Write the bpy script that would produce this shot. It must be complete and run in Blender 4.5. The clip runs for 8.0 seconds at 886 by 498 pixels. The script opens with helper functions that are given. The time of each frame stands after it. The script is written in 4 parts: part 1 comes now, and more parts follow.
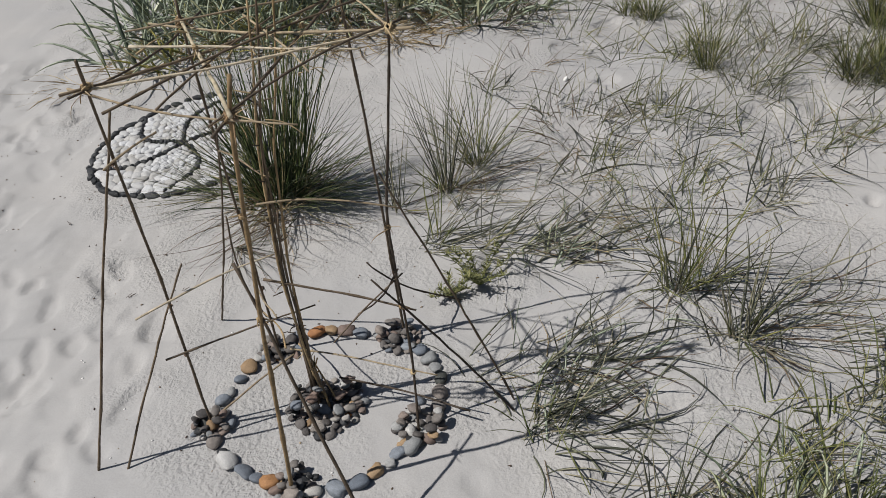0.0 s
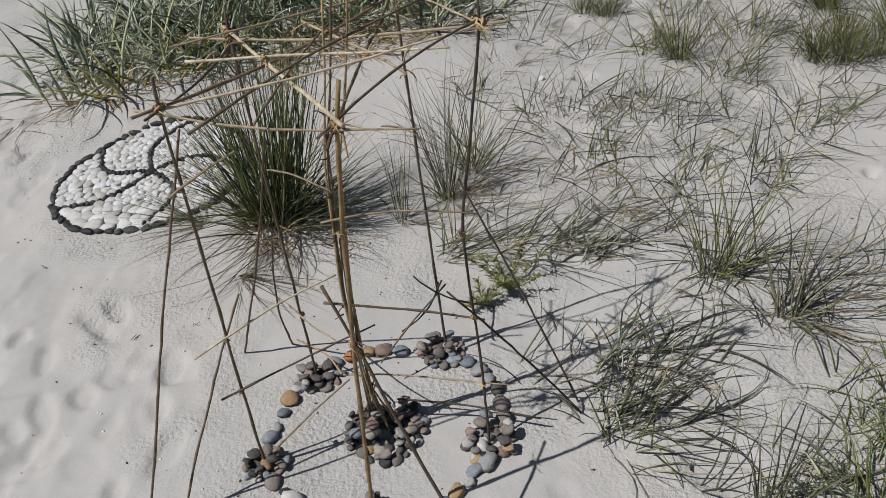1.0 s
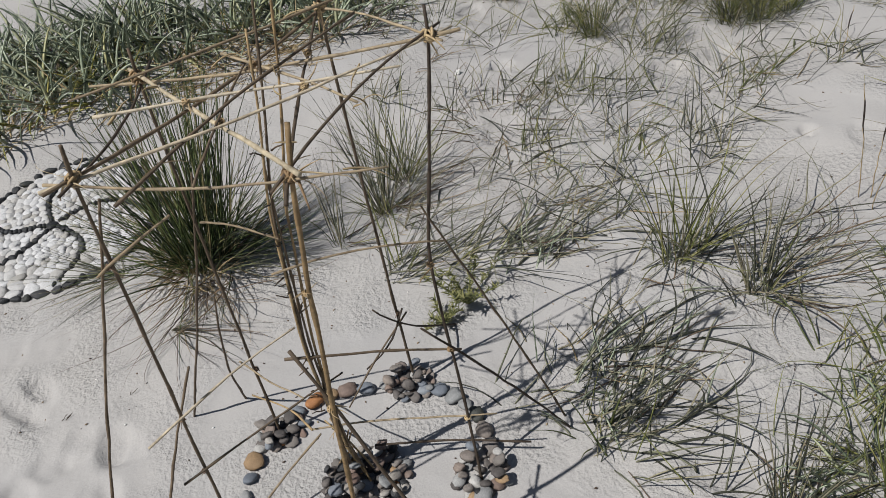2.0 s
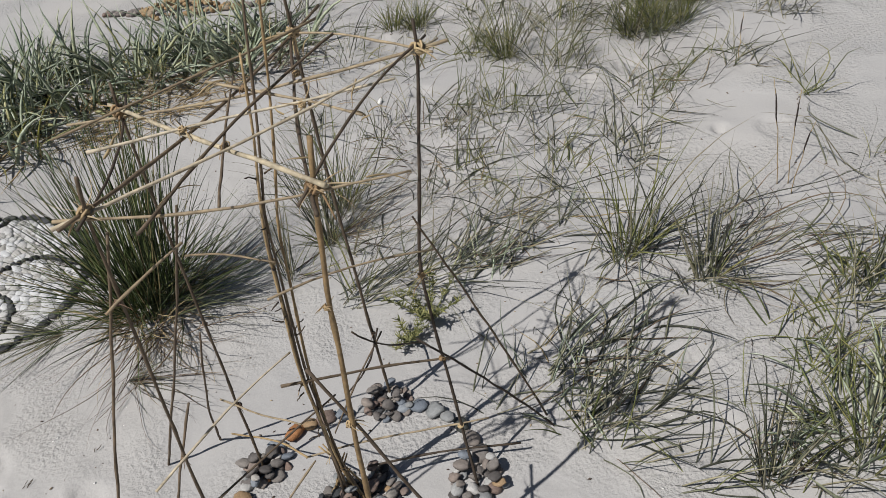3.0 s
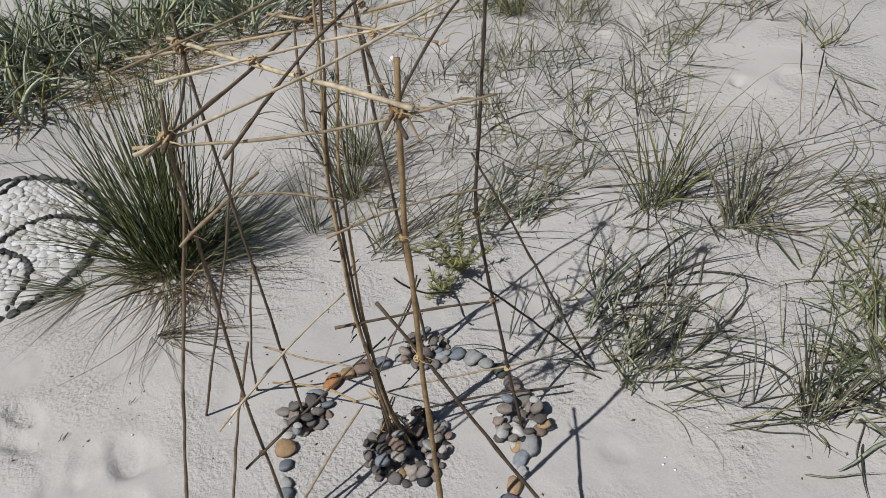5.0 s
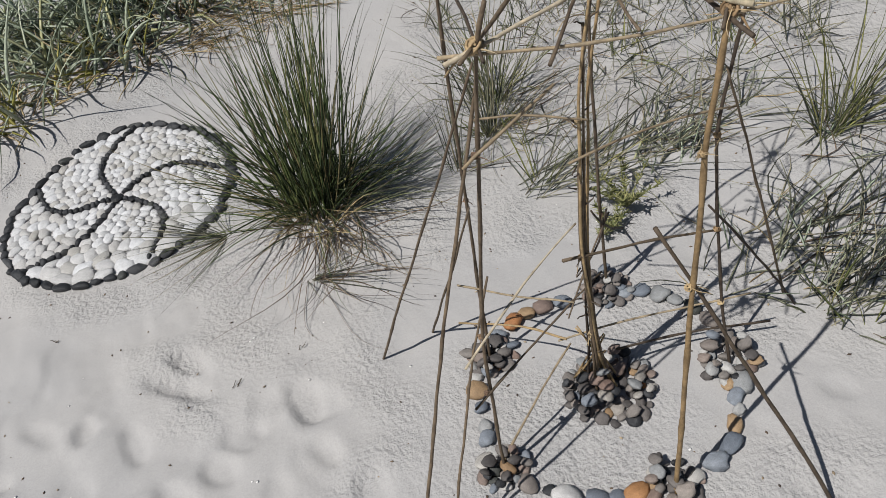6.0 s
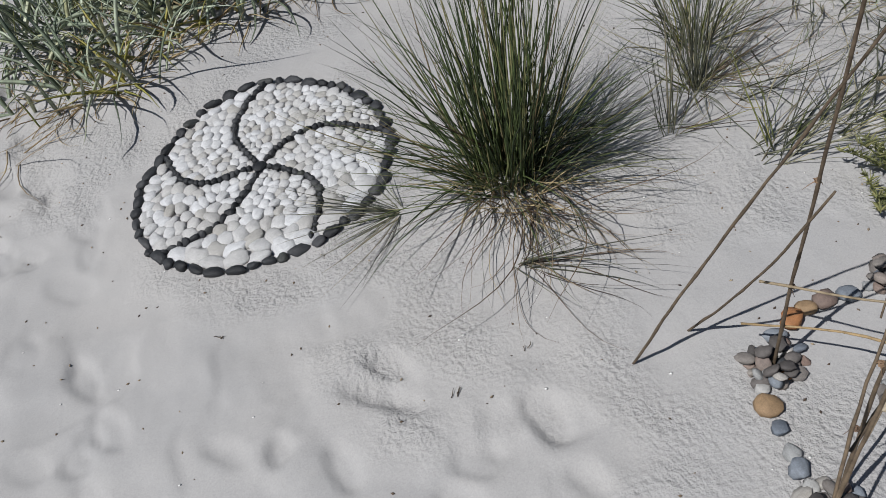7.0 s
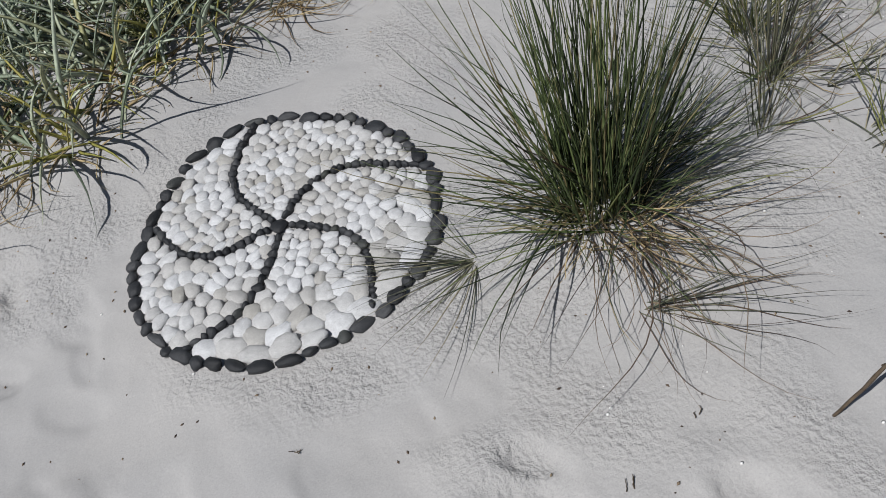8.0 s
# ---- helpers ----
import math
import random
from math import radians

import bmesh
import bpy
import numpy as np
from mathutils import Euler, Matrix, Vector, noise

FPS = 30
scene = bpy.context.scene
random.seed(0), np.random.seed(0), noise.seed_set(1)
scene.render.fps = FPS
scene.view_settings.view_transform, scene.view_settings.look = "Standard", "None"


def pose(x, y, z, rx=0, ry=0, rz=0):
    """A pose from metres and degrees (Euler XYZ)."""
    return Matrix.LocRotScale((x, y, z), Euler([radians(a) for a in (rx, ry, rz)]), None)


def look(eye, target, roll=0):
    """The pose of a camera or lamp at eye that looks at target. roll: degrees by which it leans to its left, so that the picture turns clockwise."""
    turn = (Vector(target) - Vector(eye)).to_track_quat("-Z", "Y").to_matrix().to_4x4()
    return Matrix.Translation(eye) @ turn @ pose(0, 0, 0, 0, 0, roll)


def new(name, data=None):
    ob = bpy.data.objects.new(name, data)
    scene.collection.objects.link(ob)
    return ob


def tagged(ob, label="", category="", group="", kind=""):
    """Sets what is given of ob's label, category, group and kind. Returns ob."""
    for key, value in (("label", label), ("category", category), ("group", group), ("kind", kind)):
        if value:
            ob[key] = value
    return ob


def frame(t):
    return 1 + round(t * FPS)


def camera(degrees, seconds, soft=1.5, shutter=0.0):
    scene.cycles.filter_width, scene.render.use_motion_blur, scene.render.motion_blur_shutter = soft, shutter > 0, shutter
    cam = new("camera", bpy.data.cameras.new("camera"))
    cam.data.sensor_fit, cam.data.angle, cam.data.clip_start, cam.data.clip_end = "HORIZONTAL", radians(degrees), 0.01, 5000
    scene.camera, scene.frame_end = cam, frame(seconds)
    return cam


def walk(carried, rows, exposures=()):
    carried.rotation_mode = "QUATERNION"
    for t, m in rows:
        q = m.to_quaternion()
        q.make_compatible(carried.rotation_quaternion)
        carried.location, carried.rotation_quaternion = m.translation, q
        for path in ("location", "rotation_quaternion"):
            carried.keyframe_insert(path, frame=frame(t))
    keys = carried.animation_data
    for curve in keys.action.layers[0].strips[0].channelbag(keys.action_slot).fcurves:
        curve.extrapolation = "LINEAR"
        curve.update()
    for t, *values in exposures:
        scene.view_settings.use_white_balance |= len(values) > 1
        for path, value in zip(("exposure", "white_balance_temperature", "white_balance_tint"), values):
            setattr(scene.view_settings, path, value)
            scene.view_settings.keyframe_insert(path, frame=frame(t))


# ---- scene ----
cam = camera(56.2, 8.0, soft=0.75)
PATH = [
    (0, (0.015, 0.0, 1.6), (-0.122, 1.63, 0.449), -7.8),
    (0.5, (-0.187, 0.021, 1.587), (-0.216, 1.649, 0.425), -7.6),
    (1, (-0.361, 0.082, 1.587), (-0.264, 1.714, 0.435), -8.2),
    (1.5, (-0.408, 0.216, 1.569), (-0.205, 1.822, 0.395), -10.5),
    (2, (-0.433, 0.282, 1.574), (-0.138, 1.853, 0.372), -12.0),
    (2.2, (-0.45, 0.289, 1.572), (-0.098, 1.843, 0.363), -11.8),
    (3.3, (-0.689, 0.295, 1.588), (-0.092, 1.806, 0.422), -12.0),
    (3.5, (-0.714, 0.296, 1.583), (-0.109, 1.803, 0.415), -11.9),
    (4, (-0.782, 0.301, 1.571), (-0.154, 1.786, 0.387), -12.0),
    (5.3, (-0.793, 0.373, 1.54), (-0.224, 1.836, 0.3), -11.8),
    (5.5, (-0.867, 0.415, 1.533), (-0.297, 1.872, 0.287), -12.5),
    (5.8, (-1.034, 0.492, 1.537), (-0.496, 1.938, 0.266), -13.9),
    (6, (-1.121, 0.57, 1.527), (-0.636, 2.005, 0.221), -14.8),
    (6.2, (-1.199, 0.65, 1.507), (-0.772, 2.089, 0.185), -15.9),
    (6.5, (-1.294, 0.788, 1.463), (-0.917, 2.23, 0.129), -16.9),
    (7, (-1.436, 1.093, 1.452), (-1.049, 2.484, 0.067), -17.4),
    (7.5, (-1.56, 1.36, 1.405), (-1.059, 2.68, -0.011), -18.2),
    (8, (-1.661, 1.64, 1.391), (-1.057, 2.885, -0.053), -17.8),
]
walk(cam, [(t, look(eye, target, roll)) for t, eye, target, roll in PATH],
     exposures=[(0.0, -0.20, 6500, 10), (2.0, -0.16, 6500, 10), (5.5, -0.13, 6490, 10), (6.5, -0.14, 6350, 10), (7.0, -0.25, 6240, 10), (8.0, -0.27, 6240, 10)])

# ---- world, sun ----
SUN_FROM = Vector((-0.632, -0.165, 1.0)).normalized()
world = bpy.data.worlds.new("sky")
scene.world = world
world.use_nodes = True
wn = world.node_tree.nodes
sky = wn.new("ShaderNodeTexSky")
sky.sky_type, sky.sun_disc = "NISHITA", False
sky.sun_elevation = math.asin(SUN_FROM.z)
sky.sun_rotation = math.atan2(SUN_FROM.x, SUN_FROM.y)
world.node_tree.links.new(sky.outputs[0], wn["Background"].inputs[0])
wn["Background"].inputs[1].default_value = 0.042
sun_data = bpy.data.lights.new("sun", "SUN")
sun_data.energy, sun_data.angle, sun_data.color = 5.0, radians(0.45), (1.0, 0.97, 0.93)
sun = new("sun", sun_data)
sun.matrix_world = look(SUN_FROM * 20, (0, 0, 0))

RNG = np.random.default_rng(7)


# ---- materials ----
def mat(name, rough=0.8, spec=0.3):
    m = bpy.data.materials.new(name)
    m.use_nodes = True
    b = m.node_tree.nodes["Principled BSDF"]
    b.inputs["Roughness"].default_value = rough
    b.inputs["Specular IOR Level"].default_value = spec
    return m, m.node_tree.nodes, m.node_tree.links, b


def ramp(nodes, stops):
    r = nodes.new("ShaderNodeValToRGB")
    e = r.color_ramp.elements
    while len(e) < len(stops):
        e.new(0.5)
    for el, (p, c) in zip(e, stops):
        el.position, el.color = p, (*c, 1)
    return r


def noise_node(nodes, links, coord, scale, detail=4, rough=0.6):
    n = nodes.new("ShaderNodeTexNoise")
    n.inputs["Scale"].default_value, n.inputs["Detail"].default_value, n.inputs["Roughness"].default_value = scale, detail, rough
    links.new(coord, n.inputs["Vector"])
    return n


def mix_col(nodes, links, fac, a, b, mode="MIX"):
    x = nodes.new("ShaderNodeMix")
    x.data_type, x.blend_type = "RGBA", mode
    for sock, v in ((x.inputs[0], fac), (x.inputs[6], a), (x.inputs[7], b)):
        if isinstance(v, (int, float)):
            sock.default_value = v
        elif isinstance(v, tuple):
            sock.default_value = (*v, 1)
        else:
            links.new(v, sock)
    return x.outputs[2]


def bump(nodes, links, bsdf, height, strength, dist, before=None):
    b = nodes.new("ShaderNodeBump")
    b.inputs["Strength"].default_value, b.inputs["Distance"].default_value = strength, dist
    links.new(height, b.inputs["Height"])
    if before:
        links.new(before, b.inputs["Normal"])
    links.new(b.outputs[0], bsdf.inputs["Normal"])
    return b.outputs[0]


def sand_material():
    m, n, l, b = mat("dry_sand", 0.95, 0.15)
    co = n.new("ShaderNodeTexCoord").outputs["Object"]
    broad = noise_node(n, l, co, 1.1, 5, 0.6)
    fine = noise_node(n, l, co, 260, 3, 0.7)
    specks = noise_node(n, l, co, 900, 2, 0.5)
    tint = ramp(n, [(0.3, (0.376, 0.372, 0.370)), (0.7, (0.424, 0.410, 0.394))])
    l.new(broad.outputs[0], tint.inputs[0])
    grain = ramp(n, [(0.25, (0.85, 0.85, 0.86)), (0.75, (1.08, 1.08, 1.075))])
    l.new(fine.outputs[0], grain.inputs[0])
    dark = ramp(n, [(0.28, (0.55, 0.52, 0.5)), (0.36, (1, 1, 1))])
    l.new(specks.outputs[0], dark.inputs[0])
    c = mix_col(n, l, 1.0, tint.outputs[0], grain.outputs[0], "MULTIPLY")
    c = mix_col(n, l, 0.6, c, dark.outputs[0], "MULTIPLY")
    l.new(c, b.inputs["Base Color"])
    # a crust pitted by rain, in patches
    pits = noise_node(n, l, co, 75, 3, 0.55)
    patch = ramp(n, [(0.44, (0.08, 0.08, 0.08)), (0.57, (1, 1, 1))])
    l.new(noise_node(n, l, co, 2.3, 2, 0.5).outputs[0], patch.inputs[0])
    # trodden loose sand has lost the crust
    along = n.new("ShaderNodeVectorMath")
    along.operation = "DOT_PRODUCT"
    l.new(co, along.inputs[0])
    along.inputs[1].default_value = (0.92, 0.394, 0)
    warp = n.new("ShaderNodeMath")
    warp.operation = "MULTIPLY_ADD"
    l.new(noise_node(n, l, co, 3.1, 3, 0.6).outputs[0], warp.inputs[0])
    warp.inputs[1].default_value = 0.5
    l.new(along.outputs["Value"], warp.inputs[2])
    firm = n.new("ShaderNodeMapRange")
    firm.interpolation_type = "SMOOTHSTEP"
    firm.inputs["From Min"].default_value, firm.inputs["From Max"].default_value = -0.27, -0.06
    firm.inputs["To Min"].default_value = 0.06
    l.new(warp.outputs[0], firm.inputs["Value"])
    crust = mix_col(n, l, 1.0, patch.outputs[0], firm.outputs[0], "MULTIPLY")
    pit = mix_col(n, l, 1.0, crust, pits.outputs[0], "MULTIPLY")
    first = bump(n, l, b, pit, 0.78, 0.016)
    bump(n, l, b, fine.outputs[0], 0.22, 0.003, first)
    return m


def blade_material(name, stops, rough=0.5, spec=0.25, by_object=False):
    """Grass: one shade a blade, with streaks along it."""
    m, n, l, b = mat(name, rough, spec)
    b.inputs["Coat Weight"].default_value = 0.0
    rnd = n.new("ShaderNodeObjectInfo").outputs["Random"] if by_object else n.new("ShaderNodeNewGeometry").outputs["Random Per Island"]
    r = ramp(n, stops)
    l.new(rnd, r.inputs[0])
    co = n.new("ShaderNodeTexCoord").outputs["Object"]
    streak = ramp(n, [(0.3, (0.65, 0.65, 0.65)), (0.7, (1.25, 1.25, 1.2))])
    l.new(noise_node(n, l, co, 38, 3, 0.6).outputs[0], streak.inputs[0])
    c = mix_col(n, l, 1.0, r.outputs[0], streak.outputs[0], "MULTIPLY")
    l.new(c, b.inputs["Base Color"])
    b.inputs["Transmission Weight"].default_value = 0.0
    return m


def stick_material(name, stops, rough=0.7):
    m, n, l, b = mat(name, rough, 0.3)
    rnd = n.new("ShaderNodeObjectInfo").outputs["Random"]
    r = ramp(n, stops)
    l.new(rnd, r.inputs[0])
    co = n.new("ShaderNodeTexCoord").outputs["Object"]
    st = ramp(n, [(0.28, (0.40, 0.37, 0.34)), (0.5, (0.92, 0.92, 0.92)), (0.72, (1.45, 1.42, 1.35))])
    noi = noise_node(n, l, co, 42, 6, 0.75)
    l.new(noi.outputs[0], st.inputs[0])
    c = mix_col(n, l, 1.0, r.outputs[0], st.outputs[0], "MULTIPLY")
    l.new(c, b.inputs["Base Color"])
    bump(n, l, b, noise_node(n, l, co, 180, 4, 0.6).outputs[0], 0.4, 0.002)
    return m


def stone_material(name, stops, rough=0.6, vein=(0.75, 1.2), spec=0.35):
    m, n, l, b = mat(name, rough, spec)
    info = n.new("ShaderNodeObjectInfo")
    r = ramp(n, stops)
    r.color_ramp.interpolation = "LINEAR"
    l.new(info.outputs["Random"], r.inputs[0])
    co = n.new("ShaderNodeTexCoord").outputs["Object"]
    shift = n.new("ShaderNodeVectorMath")
    shift.operation = "MULTIPLY_ADD"
    l.new(co, shift.inputs[0])
    shift.inputs[1].default_value = (1, 1, 1)
    l.new(info.outputs["Random"], shift.inputs[2])
    v = shift.outputs[0]
    a, z = vein
    st = ramp(n, [(0.3, (a, a, a)), (0.72, (z, z, z))])
    l.new(noise_node(n, l, v, 1.7, 5, 0.65).outputs[0], st.inputs[0])
    fl = ramp(n, [(0.3, (0.72, 0.72, 0.72)), (0.6, (1.08, 1.08, 1.08))])
    l.new(noise_node(n, l, v, 14, 4, 0.7).outputs[0], fl.inputs[0])
    c = mix_col(n, l, 1.0, r.outputs[0], st.outputs[0], "MULTIPLY")
    c = mix_col(n, l, 0.8, c, fl.outputs[0], "MULTIPLY")
    l.new(c, b.inputs["Base Color"])
    bump(n, l, b, noise_node(n, l, v, 9, 5, 0.7).outputs[0], 0.25, 0.05)
    return m


SAND = sand_material()
GREEN = blade_material("tussock_blade", [(0, (0.026, 0.036, 0.018)), (0.4, (0.060, 0.086, 0.034)), (0.7, (0.130, 0.165, 0.062)), (0.90, (0.25, 0.225, 0.11)), (1, (0.085, 0.050, 0.034))])
MARRAM = blade_material("marram_blade", [(0, (0.026, 0.027, 0.022)), (0.28, (0.066, 0.070, 0.050)), (0.55, (0.165, 0.172, 0.118)), (0.85, (0.32, 0.292, 0.200)), (1, (0.075, 0.048, 0.040))])
FRESH = blade_material("fresh_blade", [(0, (0.055, 0.070, 0.026)), (0.5, (0.150, 0.168, 0.055)), (1, (0.30, 0.28, 0.11))])
LYME = blade_material("lyme_blade", [(0, (0.045, 0.062, 0.040)), (0.35, (0.225, 0.270, 0.190)), (0.7, (0.40, 0.45, 0.345)), (1, (0.36, 0.35, 0.17))], 0.42, 0.5)
LYME_SOLO = blade_material("lyme_single_blade", [(0, (0.045, 0.062, 0.040)), (0.35, (0.225, 0.270, 0.190)), (0.7, (0.40, 0.45, 0.345)), (1, (0.36, 0.35, 0.17))], 0.42, 0.5, by_object=True)
YELLOW = blade_material("yellowing_blade", [(0, (0.20, 0.20, 0.05)), (0.5, (0.36, 0.33, 0.09)), (1, (0.45, 0.40, 0.16))], 0.6)
STRAW = blade_material("dry_blade", [(0, (0.16, 0.11, 0.06)), (0.5, (0.33, 0.25, 0.14)), (1, (0.46, 0.37, 0.22))], 0.7)
ROOT = blade_material("dead_root", [(0, (0.055, 0.040, 0.034)), (0.55, (0.16, 0.115, 0.080)), (1, (0.36, 0.29, 0.20))], 0.8)
ROOT_DARK = blade_material("seed_husk", [(0, (0.020, 0.016, 0.015)), (1, (0.05, 0.038, 0.032))], 0.8)
RAFFIA_LOOSE = blade_material("loose_raffia", [(0, (0.30, 0.21, 0.115)), (0.5, (0.42, 0.315, 0.185)), (1, (0.54, 0.44, 0.29))], 0.7, by_object=True)
HERB = blade_material("herb_leaf", [(0, (0.10, 0.115, 0.05)), (0.6, (0.20, 0.21, 0.085)), (1, (0.33, 0.31, 0.14))])
REED = stick_material("straw_reed", [(0, (0.17, 0.13, 0.085)), (0.4, (0.27, 0.212, 0.138)), (0.8, (0.36, 0.292, 0.195)), (1, (0.52, 0.455, 0.345))])
BARK = stick_material("dark_stick", [(0, (0.045, 0.034, 0.027)), (0.5, (0.08, 0.060, 0.043)), (1, (0.145, 0.108, 0.072))])
STRIP = stick_material("pale_strip", [(0, (0.42, 0.36, 0.255)), (1, (0.50, 0.44, 0.33))])
OCHRE = stick_material("ochre_stick", [(0, (0.20, 0.135, 0.07)), (0.5, (0.28, 0.195, 0.10)), (1, (0.36, 0.26, 0.14))])
RAFFIA = stick_material("raffia", [(0, (0.25, 0.165, 0.09)), (0.5, (0.34, 0.24, 0.13)), (1, (0.44, 0.34, 0.20))])
CORD = stick_material("dark_cord", [(0, (0.12, 0.08, 0.06)), (1, (0.24, 0.16, 0.10))])
WHITE_STONE = stone_material("white_stone", [(0, (0.40, 0.385, 0.355)), (0.25, (0.50, 0.49, 0.475)), (0.6, (0.57, 0.57, 0.57)), (1, (0.63, 0.635, 0.645))], 0.6, (0.78, 1.06))
DARK_STONE = stone_material("dark_stone", [(0, (0.018, 0.019, 0.021)), (0.6, (0.034, 0.036, 0.040)), (0.85, (0.065, 0.066, 0.070)), (1, (0.05, 0.054, 0.046))], 0.5)
GREY_STONE = stone_material("grey_stone", [(0, (0.070, 0.064, 0.062)), (0.3, (0.135, 0.122, 0.115)), (0.6, (0.215, 0.195, 0.178)), (0.78, (0.20, 0.138, 0.112)), (0.92, (0.31, 0.288, 0.26)), (1, (0.48, 0.46, 0.43))], 0.65)
BLUE_STONE = stone_material("blue_grey_stone", [(0, (0.13, 0.150, 0.180)), (0.6, (0.21, 0.233, 0.265)), (1, (0.30, 0.325, 0.350))], 0.6)
RUST_STONE = stone_material("rust_stone", [(0, (0.34, 0.15, 0.06)), (0.6, (0.38, 0.19, 0.08)), (1, (0.30, 0.17, 0.08))], 0.65)
TAN_STONE = stone_material("tan_stone", [(0, (0.24, 0.155, 0.085)), (1, (0.36, 0.25, 0.145))], 0.65)
PALE_STONE = stone_material("pale_stone", [(0, (0.21, 0.22, 0.225)), (0.6, (0.29, 0.295, 0.295)), (1, (0.46, 0.45, 0.43))], 0.6)
OCHRE_STONE = stone_material("ochre_stone", [(0, (0.28, 0.19, 0.10)), (0.5, (0.36, 0.25, 0.13)), (1, (0.26, 0.22, 0.17))], 0.7)
SHELL = stone_material("shell", [(0, (0.78, 0.76, 0.72)), (1, (0.8, 0.8, 0.78))], 0.4, (0.92, 1.02))

# ---- the ground's height ----
LATTICE = RNG.random((256, 256))


def vnoise(x, y):
    xi, yi = np.floor(x).astype(int), np.floor(y).astype(int)
    fx, fy = x - xi, y - yi
    fx, fy = fx * fx * (3 - 2 * fx), fy * fy * (3 - 2 * fy)
    a, b = LATTICE[xi % 256, yi % 256], LATTICE[(xi + 1) % 256, yi % 256]
    c, d = LATTICE[xi % 256, (yi + 1) % 256], LATTICE[(xi + 1) % 256, (yi + 1) % 256]
    return (a * (1 - fx) + b * fx) * (1 - fy) + (c * (1 - fx) + d * fx) * fy - 0.5


MOSAIC = (-1.313, 3.200)
CAIRN = (-0.47, 1.60)
TUSSOCK = (-0.80, 2.63)


def gauss(x, y, cx, cy, rx, ry=None):
    ry = ry or rx
    return np.exp(-((x - cx) / rx) ** 2 - ((y - cy) / ry) ** 2)


# footprints and wind-softened hollows, by stretches of the plan
HOLLOWS = []
for x0, x1, y0, y1, n, deep, big in ((-2.7, -1.05, 0.7, 2.35, 150, 0.018, 0.046), (-3.2, -1.80, 2.3, 4.4, 90, 0.015, 0.055), (-1.3, -0.95, 0.4, 1.9, 14, 0.007, 0.055), (0.2, 2.2, 2.2, 4.8, 40, 0.022, 0.085), (-0.4, 1.6, 0.6, 2.2, 26, 0.016, 0.085)):
    for _ in range(n):
        HOLLOWS.append((RNG.uniform(x0, x1), RNG.uniform(y0, y1), RNG.uniform(0.028, big), RNG.uniform(1.2, 2.3) if x1 < -0.9 else RNG.uniform(0.7, 1.7), RNG.normal(1.75, 0.45) if x1 < -0.9 else RNG.uniform(0, math.pi), deep * RNG.uniform(0.4, 1.0)))


def height(x, y):
    x, y = np.asarray(x, float), np.asarray(y, float)
    calm = np.clip(gauss(x, y, *MOSAIC, 0.55) + gauss(x, y, *CAIRN, 0.5), 0, 1)
    near = 1 - np.clip((np.hypot(x + 0.5, y - 2.4) - 2.6) / 1.6, 0, 1)
    tight = np.clip((1.45 - x) / 0.3, 0, 1) * np.clip((x + 2.65) / 0.3, 0, 1) * np.clip((4.25 - y) / 0.3, 0, 1) * np.clip((y - 0.75) / 0.3, 0, 1)
    z = (1 - calm) * (0.045 * vnoise(x * 1.3 + 9, y * 1.3) + near * 0.02 * vnoise(x * 3.7, y * 3.7 + 5)) + near * 0.005 * vnoise(x * 11, y * 11)
    z = z + 0.05 * np.clip((y - 2.85 + 0.25 * (x + 1.3)) / 0.8, 0, 1) ** 1.2
    z = z + tight * 0.003 * vnoise(x * 34, y * 34) * (0.3 + 1.4 * np.clip(vnoise(x * 2.1 + 40, y * 2.1) + 0.35, 0, 1))
    rough = np.clip((-1.05 - x) * 2.2, 0, 1) * (1 - calm) * near
    z = z + rough * (0.014 * vnoise(x * 5.2 + 3, y * 5.2) + 0.010 * vnoise(x * 12, y * 12 + 7))
    # scuffed prints with steep sides
    scuff = np.clip((vnoise(x * 6.3 + 50, y * 6.3 + 11) - 0.04) / 0.13, 0, 1)
    z = z - rough * 0.008 * scuff * scuff * (3 - 2 * scuff)
    wx, wy = x + 0.035 * vnoise(x * 11 + 17, y * 11), y + 0.035 * vnoise(x * 11, y * 11 + 31)
    for cx, cy, r, k, a, d in HOLLOWS:
        c, s = math.cos(a), math.sin(a)
        u, v = ((wx - cx) * c + (wy - cy) * s) / (r * k), (-(wx - cx) * s + (wy - cy) * c) / r
        q = u * u + v * v
        z = z + (1 - calm) * d * (-1.0 * np.exp(-q ** 4.5) + 0.10 * np.exp(-(np.sqrt(q) - 1.7) ** 2 * 2.0))
    # hummocks that the roots hold
    z = z + 0.075 * gauss(x, y, TUSSOCK[0], TUSSOCK[1] + 0.02, 0.17, 0.15)
    z = z + 0.05 * gauss(x, y, 0.70, 1.90, 0.30, 0.16) + 0.03 * gauss(x, y, 0.36, 1.72, 0.3) + 0.03 * gauss(x, y, 0.1, 2.4, 0.4, 0.25)
    z = z + 0.05 * gauss(x, y, 0.7, 3.0, 0.5) + 0.10 * gauss(x, y, -1.6, 4.75, 0.8, 0.55) + 0.08 * gauss(x, y, -0.4, 4.7, 0.7, 0.4)
    far = np.clip((np.hypot(x + 0.3, y - 2.4) - 4) / 12, 0, 1)
    return z + far * 0.9 * vnoise(x * 0.09 + 3, y * 0.09) + far * 0.25 * vnoise(x * 0.4, y * 0.4)


def hz(x, y):
    return float(height(np.array([x]), np.array([y]))[0])


